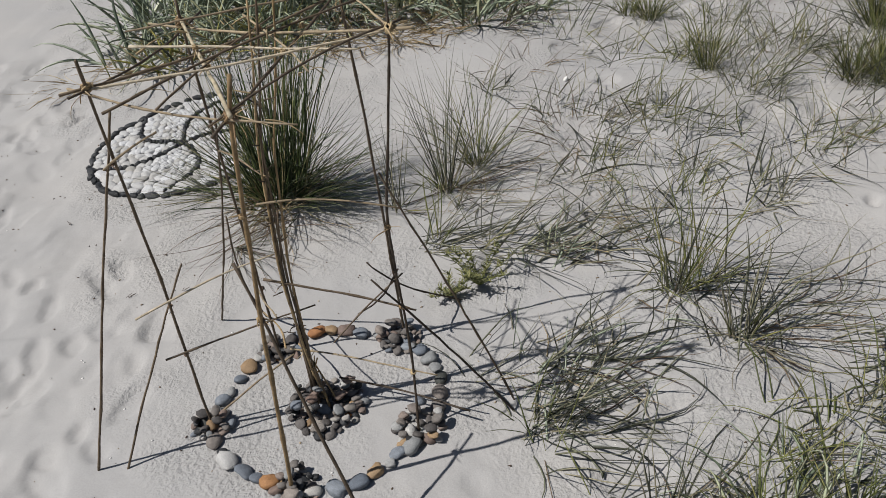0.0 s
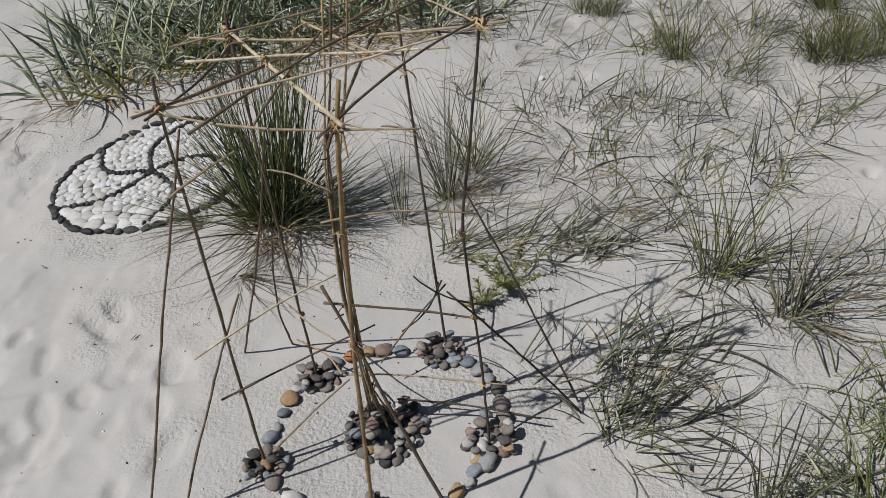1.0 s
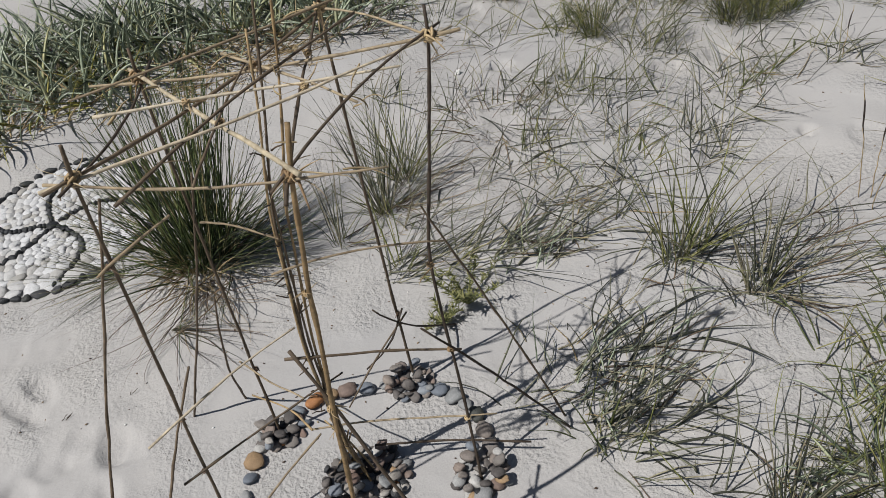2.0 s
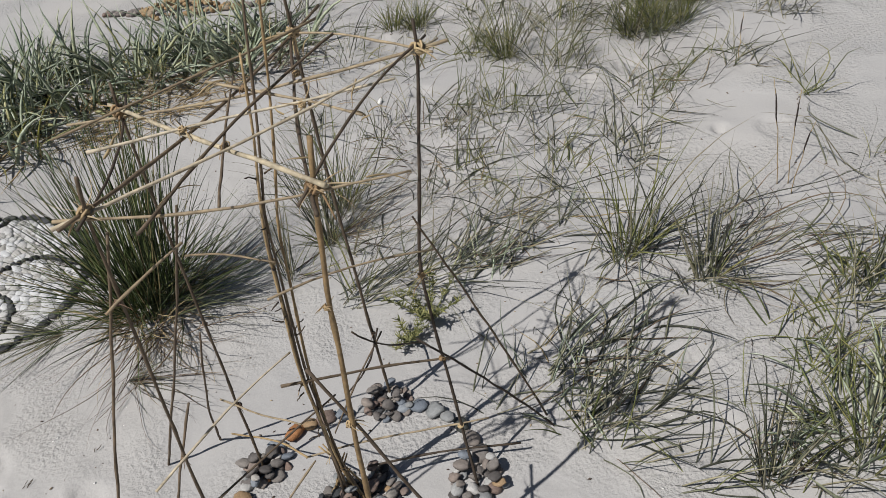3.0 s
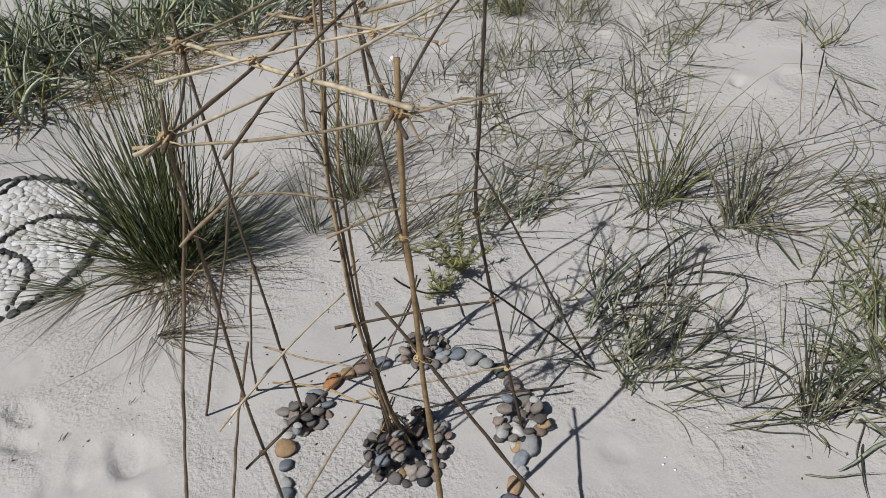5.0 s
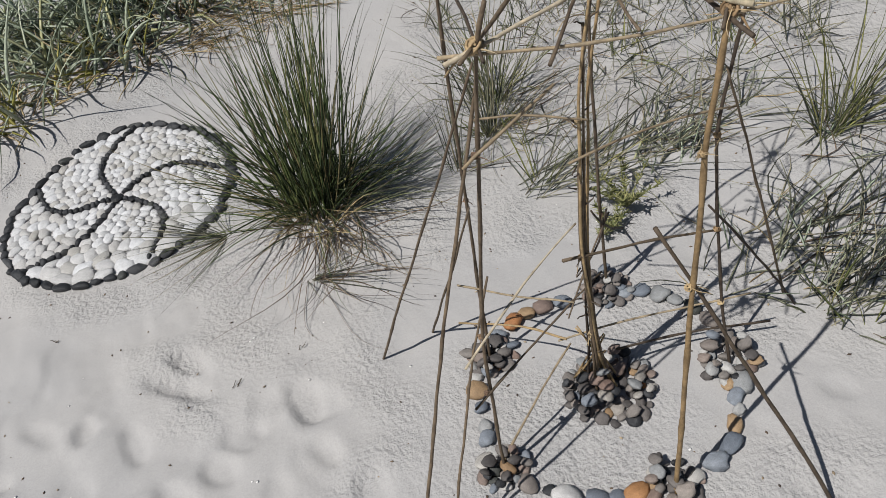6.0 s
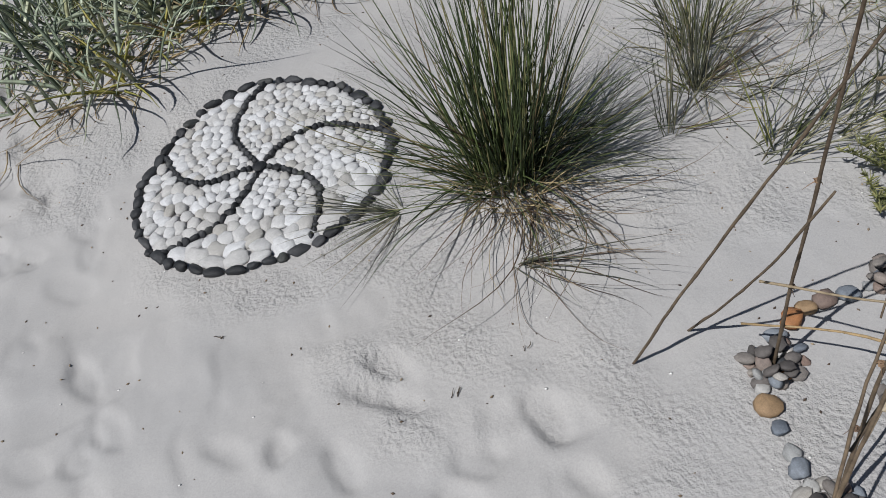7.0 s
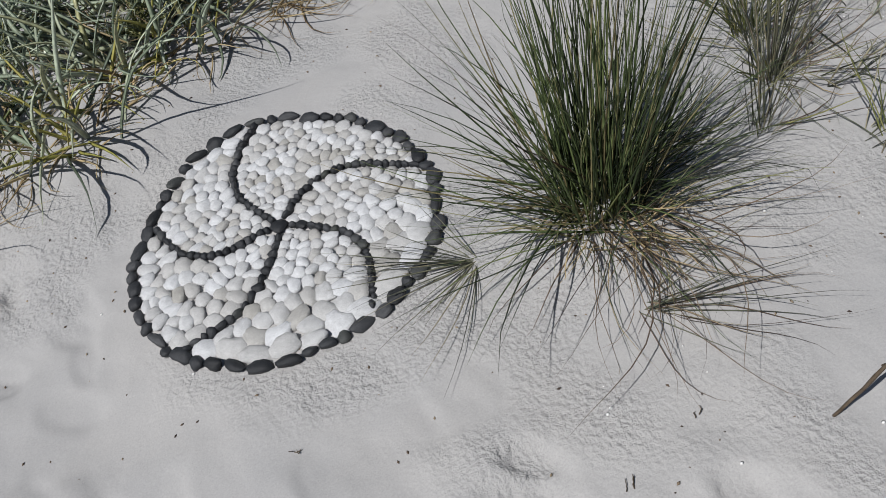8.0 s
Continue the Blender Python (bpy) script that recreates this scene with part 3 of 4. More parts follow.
for i, (x, y, m, r) in enumerate(RING):
    g = np.random.default_rng(500 + i)
    r *= 0.93
    ang = math.degrees(math.atan2(y - CAIRN[1], x - CAIRN[0])) + 90 + g.normal() * 25
    stone("stone", ring, m, x, y, hz(x, y) + r * 0.36, r * g.uniform(1.02, 1.2), r * g.uniform(0.80, 0.95), r * g.uniform(0.50, 0.64), ang, g, 8, LABELS.get(m.name, ""))


def heap(name, x, y, radius, count, size, seed, label, pale=0.0):
    """Small stones heaped about a post's foot, each lying on those below."""
    g = np.random.default_rng(seed)
    h = thing(name, x, y, hz(x, y), label=label, category="stones", group="stone heaps")
    laid = []
    tries = 0
    while len(laid) < count and tries < 4000:
        tries += 1
        r, q = radius * math.sqrt(g.random()), g.random() * 2 * math.pi
        sx, sy, s = x + r * math.cos(q), y + r * math.sin(q), size * g.uniform(0.62, 1.25)
        low = hz(sx, sy) + s * 0.40
        near = [(a, b, c, t) for a, b, c, t in laid if math.hypot(a - sx, b - sy) < (t + s) * 0.72]
        if len(near) > 1 or (near and len(laid) < count * 0.55):
            if len(laid) < count * 0.6:
                continue
        for a, b, c, t in near:
            d = math.hypot(a - sx, b - sy)
            low = max(low, c + 0.62 * math.sqrt(max(0, ((t + s) * 0.9) ** 2 - d * d)))
        if low > hz(x, y) + radius * 0.75:
            continue
        laid.append((sx, sy, low, s))
        u = g.random()
        m = (P if g.random() < 0.5 else B) if u < pale else G if u < 0.80 else B if u < 0.84 else K if u < 0.91 else P if u < 0.965 else T if u < 0.99 else R
        stone("stone", h, m, sx, sy, low, s * g.uniform(1.0, 1.25), s * g.uniform(0.72, 0.95), s * g.uniform(0.46, 0.62), g.uniform(0, 180), g, 17)
    return h


heap("stone_heap", -0.482, 1.572, 0.100, 100, 0.0148, 1, "heap of small dark grey stones round the central stick bundle")
heap("stone_heap", -0.300, 1.826, 0.060, 38, 0.0142, 2, "small heap of grey-brown stones at a post's foot")
heap("stone_heap", -0.231, 1.472, 0.062, 34, 0.0158, 3, "small heap of pale grey stones at a post's foot", 0.26)
heap("stone_heap", -0.525, 1.306, 0.055, 30, 0.0142, 4, "small heap of grey stones at a post's foot")
heap("stone_heap", -0.790, 1.532, 0.052, 32, 0.0150, 5, "small heap of grey stones at a post's foot")
heap("stone_heap", -0.650, 1.814, 0.058, 34, 0.0150, 6, "small heap of grey and brown stones at a post's foot")

# ---- the round mosaic of white and dark stones ----
mosaic = thing("pebble_mosaic", MOSAIC[0], MOSAIC[1], hz(*MOSAIC), label="round pebble mosaic, white stones with dark spiral arms and rim", category="mosaic")
MR = 0.398


def rim(q):
    """The rim's radius at an angle: laid by eye, not by compass."""
    d = np.degrees(q) % 360
    return MR * (1 - 0.095 * np.exp(-((d - 130) / 26) ** 2) + 0.055 * np.exp(-((d - 72) / 20) ** 2))


dark = []
g = np.random.default_rng(21)
q = 0.0
while q < 2 * math.pi - 0.05:
    half = g.choice([g.uniform(0.015, 0.020), g.uniform(0.020, 0.027), g.uniform(0.026, 0.033)])
    q += half / MR
    k = float(rim(q)) * g.uniform(0.985, 1.02)
    dark.append((k * math.cos(q), k * math.sin(q), half, g.uniform(0.012, 0.020), math.degrees(q) + 90 + g.normal() * 9, "rim_stone"))
    q += half / MR
# five arms: angles at four radii, bent clockwise outwards
ARM_R = (0.03, 0.10, 0.17, 0.24, 0.31, 0.40)
ARMS = ((100, 100, 98, 91, 81, 68), (36, 30, 22, 10, -5, -18), (-40, -50, -53, -63, -78, -91), (-128, -136, -139, -143, -152, -161), (158, 167, 165, 155, 139, 121))
for turn in ARMS:
    r = 0.026
    while r < float(rim(math.radians(np.interp(r, ARM_R, turn)))) - 0.026:
        half = g.uniform(0.009, 0.0175)
        r += half * 0.84
        a, a2 = (math.radians(np.interp(v, ARM_R, turn)) for v in (r - 0.01, r + 0.01))
        am = (a + a2) / 2
        way = math.degrees(math.atan2((r + 0.01) * math.sin(a2) - (r - 0.01) * math.sin(a), (r + 0.01) * math.cos(a2) - (r - 0.01) * math.cos(a)))
        slant = max(0.55, math.cos(math.radians(way) - am))
        dark.append((r * math.cos(am), r * math.sin(am), half, g.uniform(0.0070, 0.0120), way + g.normal() * 14, "arm_stone"))
        r += half * 0.84 * slant - half * 0.84 * (1 - slant)
dark.append((0, 0, 0.024, 0.021, 20, "arm_stone"))
for x, y, rx, ry, way, nm in dark:
    wx, wy = MOSAIC[0] + x, MOSAIC[1] + y
    stone(nm, mosaic, DARK_STONE, wx, wy, hz(wx, wy) + 0.006, rx * 1.02, ry * g.uniform(0.9, 1.15), g.uniform(0.0105, 0.0145), way, g, 7, "dark grey stone")
# white stones, relaxed until they fill the fields, coarser towards the rim
S = g.uniform(-MR * 1.06, MR * 1.06, (44000, 2))
S = S[np.hypot(S[:, 0], S[:, 1]) < rim(np.arctan2(S[:, 1], S[:, 0])) - 0.012]
keep = np.ones(len(S), bool)
for (x, y, rx, ry, way, nm) in dark:
    c, s = math.cos(math.radians(way)), math.sin(math.radians(way))
    u, v = (S[:, 0] - x) * c + (S[:, 1] - y) * s, -(S[:, 0] - x) * s + (S[:, 1] - y) * c
    keep &= (u / (rx + 0.003)) ** 2 + (v / (ry + 0.002)) ** 2 > 1
S = S[keep]
wt = 1.0 / (0.80 + 0.40 * np.hypot(S[:, 0], S[:, 1]) / MR + 0.50 * np.clip((-S[:, 1] - 0.25 * S[:, 0] - 0.14) / 0.14, 0, 1) * (np.hypot(S[:, 0], S[:, 1]) > 0.2)) ** 2
C = S[g.choice(len(S), 345, replace=False, p=wt / wt.sum())]
for _ in range(14):
    near = np.empty(len(S), int)
    for lo in range(0, len(S), 4000):
        near[lo:lo + 4000] = np.argmin(((S[lo:lo + 4000, None] - C[None]) ** 2).sum(-1), axis=1)
    ws = np.bincount(near, wt, len(C)) + 1e-9
    C = np.stack([np.bincount(near, wt * S[:, 0], len(C)) / ws, np.bincount(near, wt * S[:, 1], len(C)) / ws], -1)
for i in range(len(C)):
    own = S[near == i]
    if len(own) < 12:
        continue
    mid = own.mean(0)
    ev, ew = np.linalg.eigh(np.cov((own - mid).T))
    a, b = 2.16 * math.sqrt(ev[1]), 2.16 * math.sqrt(max(ev[0], 1e-7))
    wx, wy = MOSAIC[0] + mid[0], MOSAIC[1] + mid[1]
    stone("white_stone", mosaic, WHITE_STONE, wx, wy, hz(wx, wy) + 0.002, a * 1.05, b * 1.05, min(a, b) * 0.40 + 0.005, math.degrees(math.atan2(ew[1, 1], ew[0, 1])), g, 7)

# ---- grasses ----
def tuft(name, x, y, label, category="grass", group=""):
    return thing(name, x, y, hz(x, y), label=label, category=category, group=group)


tx, ty = TUSSOCK
big = tuft("grass_tussock", tx, ty, "large upright tussock of dark green dune grass on sand")
blades("foliage", tx + 0.02, ty, 130, 0.100, (0.38, 0.72), 0.0054, (0, 24), (0, 34), GREEN, 1, parent=big, sway=(0.09, 0.03), drift=0.8)
blades("foliage", tx + 0.03, ty + 0.01, 64, 0.085, (0.54, 0.78), 0.0050, (0, 18), (0, 24), GREEN, 12, parent=big, sway=(0.05, 0.03), drift=0.7)
blades("foliage", tx - 0.01, ty, 56, 0.09, (0.34, 0.62), 0.0048, (18, 70), (0, 30), GREEN, 2, az=175, az_spread=42, parent=big, drift=0.4)
blades("foliage", tx + 0.03, ty, 52, 0.09, (0.28, 0.55), 0.0048, (14, 52), (10, 60), GREEN, 3, parent=big, sway=(0.08, 0), drift=0.6, broken=0.08)
blades("foliage", tx, ty, 24, 0.10, (0.26, 0.52), 0.0036, (48, 84), (15, 50), GREEN, 8, az=190, az_spread=45, parent=big, drift=0.5)
blades("foliage", tx + 0.05, ty - 0.02, 18, 0.10, (0.26, 0.48), 0.0034, (52, 86), (15, 45), GREEN, 14, az=-70, az_spread=50, parent=big, drift=0.6)
blades("foliage", tx + 0.08, ty + 0.02, 66, 0.10, (0.26, 0.52), 0.0040, (34, 80), (8, 50), GREEN, 15, az=2, az_spread=32, parent=big, drift=0.7, broken=0.12)
blades("foliage", tx + 0.08, ty + 0.01, 70, 0.11, (0.26, 0.52), 0.0034, (52, 88), (5, 45), MARRAM, 4, az=-10, az_spread=34, parent=big, drift=0.8, broken=0.15)
blades("dead_foliage", tx + 0.01, ty - 0.03, 72, 0.10, (0.08, 0.24), 0.0042, (20, 80), (10, 60), STRAW, 9, parent=big, label="dry straw at the tussock's foot", drift=0.5, broken=0.2)
blades("dead_foliage", tx + 0.02, ty - 0.08, 26, 0.08, (0.14, 0.40), 0.0034, (62, 100), (5, 40), STRAW, 10, az=-90, az_spread=55, parent=big, label="dry straw at the tussock's foot", drift=1.0)
blades("root_fringe", tx + 0.02, ty - 0.09, 40, 0.09, (0.22, 0.58), 0.0034, (60, 100), (10, 40), ROOT, 5, az=-96, az_spread=38, parent=big, label="dry brown roots and dead blades", drift=1.0, segs=10)
blades("foliage", tx - 0.249, ty + 0.121, 38, 0.010, (0.16, 0.40), 0.0034, (60, 87), (0, 8), MARRAM, 6, az=178, az_spread=34, parent=big)
blades("foliage", -0.91, 2.386, 13, 0.016, (0.16, 0.44), 0.0034, (58, 87), (0, 14), MARRAM, 7, az=-32, az_spread=24, parent=big)
blades("root_fringe", -0.91, 2.380, 9, 0.020, (0.22, 0.46), 0.0032, (76, 96), (5, 25), ROOT, 13, az=-75, az_spread=22, parent=big, label="dry brown roots and dead blades", drift=0.9, segs=10)

# tufts of the open sand: place, style, size
SPRAYS = [
    (-0.165, 2.640, "up", 46, 0.50), (-0.045, 2.800, "fresh", 60, 0.45), (-0.34, 2.53, "up", 16, 0.38), (-0.203, 2.300, "side", 44, 0.40), (-0.02, 2.27, "side", 38, 0.34),
    (0.16, 2.19, "swept", 52, 0.30), (0.335, 2.93, "dry", 36, 0.26), (0.29, 3.12, "mix", 44, 0.30), (0.70, 2.87, "mix", 60, 0.32), (0.96, 3.33, "fresh", 60, 0.36),
    (0.53, 3.05, "mix", 34, 0.3), (0.50, 2.33, "low", 48, 0.3), (0.510, 1.890, "fresh", 26, 0.44), (0.575, 1.905, "fresh", 34, 0.42), (0.505, 1.900, "up", 22, 0.50), (0.640, 1.695, "up", 32, 0.40), (0.70, 1.76, "side", 12, 0.32), (0.63, 1.90, "side", 12, 0.34), (0.80, 1.72, "flat", 18, 0.42), (0.92, 1.60, "flat", 14, 0.40), (0.88, 1.88, "flat", 13, 0.40), (0.46, 1.86, "swept", 16, 0.28),
    (0.07, 1.66, "low", 34, 0.26), (0.20, 1.48, "low", 18, 0.26), (0.18, 1.65, "swept", 40, 0.28), (0.24, 1.57, "low", 20, 0.24), (0.13, 1.45, "swept", 24, 0.30), (0.33, 1.64, "swept", 12, 0.26), (0.38, 1.18, "swept", 16, 0.28), (0.31, 1.05, "mix", 8, 0.28), (0.47, 1.04, "broad", 22, 0.24), (0.62, 1.30, "flat", 10, 0.28),
    (0.05, 1.47, "side", 30, 0.32), (0.09, 1.37, "side", 22, 0.34), (0.375, 1.25, "mix", 14, 0.30), (0.31, 1.11, "up", 30, 0.30), (0.93, 1.42, "mix", 30, 0.30), (0.66, 1.20, "broad", 22, 0.18), (0.88, 1.40, "side", 34, 0.26), (0.72, 1.10, "fresh", 50, 0.26),
    (1.32, 3.48, "mix", 60, 0.36), (1.78, 3.62, "fresh", 110, 0.42), (1.53, 3.14, "mix", 60, 0.36), (1.08, 3.08, "mix", 44, 0.32), (0.29, 2.60, "low", 16, 0.28),
    (0.41, 2.70, "low", 30, 0.3), (0.86, 2.51, "low", 26, 0.34), (0.30, 2.22, "low", 36, 0.30), (0.18, 3.57, "dry", 24, 0.24), (0.03, 2.62, "low", 20, 0.3),
    (0.52, 1.03, "fresh", 48, 0.26), (0.57, 1.08, "broad", 30, 0.24), (0.96, 1.34, "mix", 30, 0.28), (1.44, 1.80, "mix", 30, 0.32), (1.89, 3.23, "fresh", 100, 0.4), (0.36, 1.12, "mix", 24, 0.30), (0.17, 1.21, "side", 14, 0.3),
    (1.25, 2.65, "low", 40, 0.34), (1.18, 3.9, "mix", 50, 0.36), (0.6, 3.6, "mix", 36, 0.3), (1.7, 1.5, "mix", 40, 0.34), (1.2, 1.5, "side", 40, 0.34), (0.45, 3.95, "mix", 40, 0.3), (2.2, 3.0, "mix", 50, 0.4),
    (0.86, 4.04, "fresh", 80, 0.24), (0.76, 4.12, "fresh", 50, 0.22), (1.60, 3.10, "fresh", 60, 0.26), (1.72, 3.08, "fresh", 60, 0.26), (1.50, 3.18, "fresh", 60, 0.28), (1.66, 3.24, "fresh", 60, 0.28),
    (1.5, 4.1, "mix", 60, 0.4), (2.1, 4.0, "mix", 60, 0.4), (0.05, 4.17, "dry", 50, 0.34), (0.32, 4.27, "mix", 50, 0.34), (0.9, 4.6, "fresh", 60, 0.36), (0.45, 4.6, "mix", 50, 0.36), (1.4, 4.8, "mix", 60, 0.4),
]
WHAT = {"up": "sparse upright tuft of dune grass in dry sand", "side": "wind-blown tuft of grey-green dune grass, bent over sand", "mix": "loose tuft of grey-green dune grass in sand", "swept": "wind-swept tuft of grey-green grass lying along sand", "low": "tangle of low arching dune grass blades on sand", "fresh": "yellow-green tuft of dune grass in sand", "broad": "tuft of broad grey-green grass blades in sand", "flat": "grey-green dune grass blown flat along the sand", "dry": "dry grey-brown tuft of dead grass on sand"}
for i, (x, y, style, n, ln) in enumerate(SPRAYS):
    t = tuft("grass_tuft", x, y, WHAT[style], group="dune grass tufts")
    s = 900 + 7 * i
    n = max(3, int(n * (0.62 if y < 2.4 else 0.95)))
    n = int(n * 0.78) if y > 2.4 and x < 0.8 and style in ("mix", "low") else n
    wide = 1.0 if y < 2.4 else 0.82
    ln *= 1.12
    if style == "up":
        blades("foliage", x, y, n, 0.030, (ln * 0.4, ln * 1.1), 0.0048 * wide, (1, 23), (0, 36), MARRAM, s, parent=t, drift=0.5, broken=0.10)
        blades("foliage", x, y, n // 2, 0.035, (ln * 0.2, ln * 0.6), 0.0044 * wide, (10, 70), (10, 70), FRESH, s + 1, parent=t, drift=0.6)
        blades("dead_foliage", x + 0.03, y, n // 2, 0.04, (ln * 0.4, ln), 0.0040 * wide, (62, 92), (5, 30), ROOT, s + 2, az=-5, az_spread=45, parent=t, drift=0.8, broken=0.2)
    elif style == "side":
        blades("foliage", x, y, n, 0.07, (ln * 0.5, ln * 1.2), 0.0048 * wide, (35, 84), (10, 55), MARRAM, s, az=-5, az_spread=45, parent=t, drift=0.8, broken=0.22)
        blades("foliage", x, y, n // 3, 0.05, (ln * 0.3, ln * 0.8), 0.0046 * wide, (5, 50), (5, 60), FRESH, s + 1, parent=t, drift=0.5)
    elif style == "mix":
        blades("foliage", x, y, n, 0.16, (ln * 0.3, ln * 1.15), 0.0046 * wide, (22, 84), (10, 75), MARRAM, s, az=0, az_spread=100, parent=t, drift=1.0, broken=0.22)
        blades("foliage", x, y, n // 3, 0.10, (ln * 0.3, ln * 0.8), 0.0042 * wide, (5, 60), (10, 80), FRESH, s + 1, parent=t, drift=0.6)
    elif style == "swept":
        blades("foliage", x, y, n, 0.11, (ln * 0.4, ln * 1.25), 0.0058 * wide, (52, 90), (2, 40), MARRAM, s, az=2, az_spread=40, parent=t, drift=1.0, broken=0.22)
        blades("foliage", x, y, n // 2, 0.10, (ln * 0.25, ln * 0.7), 0.0060 * wide, (25, 80), (10, 70), LYME, s + 1, az=0, az_spread=80, parent=t, drift=1.0, broken=0.25)
        blades("dead_foliage", x, y, n // 3, 0.10, (ln * 0.3, ln), 0.0044 * wide, (65, 92), (2, 30), ROOT, s + 2, az=-20, az_spread=60, parent=t, drift=1.0)
    elif style == "low":
        blades("foliage", x, y, n, 0.19, (ln * 0.35, ln * 1.25), 0.0048 * wide, (40, 90), (5, 60), MARRAM, s, az=-5, az_spread=80, parent=t, drift=1.1, broken=0.25)
        blades("foliage", x, y, n // 4, 0.15, (ln * 0.25, ln * 0.7), 0.0044 * wide, (5, 55), (5, 70), LYME, s + 2, parent=t, drift=0.7)
        blades("dead_foliage", x, y, n // 4, 0.18, (ln * 0.3, ln * 0.9), 0.0040 * wide, (70, 93), (2, 25), STRAW, s + 3, az=0, az_spread=90, parent=t, drift=1.0)
    elif style == "flat":
        blades("foliage", x, y, n, 0.10, (ln * 0.4, ln * 1.2), 0.0046 * wide, (68, 92), (0, 25), MARRAM, s, az=-4, az_spread=22, parent=t, drift=1.4, broken=0.1, segs=9)
        blades("dead_foliage", x, y, n // 2, 0.10, (ln * 0.4, ln * 1.1), 0.0042 * wide, (72, 93), (0, 20), ROOT, s + 1, az=-4, az_spread=28, parent=t, drift=1.4, segs=9)
    elif style == "broad":
        blades("foliage", x, y, n, 0.12, (ln * 0.4, ln * 1.1), 0.0090, (10, 72), (10, 95), LYME, s, parent=t, drift=0.8, ridge=0.2, broken=0.2)
        blades("foliage", x, y, n, 0.12, (ln * 0.4, ln), 0.0044, (10, 75), (10, 80), FRESH, s + 1, parent=t, drift=0.7)
        blades("foliage", x, y, n, 0.13, (ln * 0.4, ln), 0.0048, (25, 85), (10, 70), MARRAM, s + 2, parent=t, drift=0.9, broken=0.2)
    elif style == "fresh":
        blades("foliage", x, y, n, 0.04, (ln * 0.4, ln * 1.05), 0.0046 * wide, (3, 45), (8, 70), FRESH, s, parent=t, drift=0.5, broken=0.1)
        blades("foliage", x, y, n // 2, 0.12, (ln * 0.4, ln), 0.0046 * wide, (25, 82), (10, 65), MARRAM, s + 1, az=0, az_spread=100, parent=t, drift=0.8, broken=0.2)
    else:
        blades("foliage", x, y, n, 0.13, (ln * 0.4, ln * 1.1), 0.0042 * wide, (40, 92), (10, 50), ROOT, s, parent=t, drift=1.0, broken=0.2)

# single wisps between the tufts
g = np.random.default_rng(1234)
wisps = 0
while wisps < 46:
    x, y = (g.uniform(-0.1, 2.1) if wisps < 14 else g.uniform(0.6, 1.7), g.uniform(2.05, 4.0)) if wisps < 34 else (g.uniform(0.62, 1.1), g.uniform(1.0, 1.72))
    if 2.0 < y < 2.25 and x > 0.75 or (x - 0.2) ** 2 + (y - 3.75) ** 2 < 0.04 or 0.3 < x < 0.62 and 1.45 < y < 1.72:
        continue
    wisps += 1
    t = tuft("grass_wisp", x, y, "few thin grey-green dune grass blades in sand", group="grass wisps")
    m = (MARRAM, MARRAM, FRESH)[int(g.integers(3))]
    blades("foliage", x, y, int(g.integers(9, 22)), 0.08, (0.10, 0.34), 0.0044, (20, 90), (5, 70), m, 7000 + wisps, az=0, az_spread=90, parent=t, drift=1.0, broken=0.25)

# dead flower stalks with dark seed heads
for i, (x, y, tall, lean, az) in enumerate([(1.14, 1.93, 0.38, 5, 120), (1.165, 1.91, 0.33, 7, 20), (1.13, 1.86, 0.28, 10, 300), (1.62, 2.62, 0.20, 34, 40)]):
    g = np.random.default_rng(9100 + i)
    t = thing("seed_stalk", x, y, hz(x, y), label="thin dry grass stalk with a dark seed head", category="grass", group="seed stalks")
    w = np.linspace(0, 1, 12)
    q, o = math.radians(az), math.radians(lean)
    path = np.stack([x + math.cos(q) * math.sin(o) * tall * w ** 1.6, y + math.sin(q) * math.sin(o) * tall * w ** 1.6, hz(x, y) - 0.01 + tall * w * math.cos(o)], -1)
    path[1:-1, :2] += g.normal(size=(10, 2)) * 0.002
    put("stem", mesh_of("stem", *tube(path, np.linspace(0.0018, 0.0010, 12), 5), STRAW), t)
    head = path[6:11] + (path[7:12] - path[6:11]) * 0.3
    put("seed_head", mesh_of("seed_head", *tube(head, [0.0010, 0.0022, 0.0028, 0.0020, 0.0008], 6), ROOT_DARK), t, "dark brown seed head")

# broad blue-green blades behind the mosaic, with dead straw at their foot
LYME_AT = [(-1.90, 4.62, 22), (-1.66, 4.38, 32), (-1.66, 4.05, 17), (-1.45, 4.15, 22), (-1.28, 4.14, 19), (-1.22, 4.48, 44), (-1.06, 4.36, 40), (-0.92, 4.62, 50), (-0.75, 4.42, 40), (-0.50, 4.47, 42), (-0.30, 4.44, 36), (-0.10, 4.58, 36), (-1.86, 4.14, 10), (-1.08, 4.17, 18), (0.12, 4.42, 22), (0.08, 4.24, 16), (0.26, 4.30, 14), (-0.06, 4.30, 18), (-1.50, 4.74, 34), (-1.74, 4.58, 26), (-1.34, 4.60, 32), (-0.96, 4.76, 30), (-1.54, 3.97, 9)]
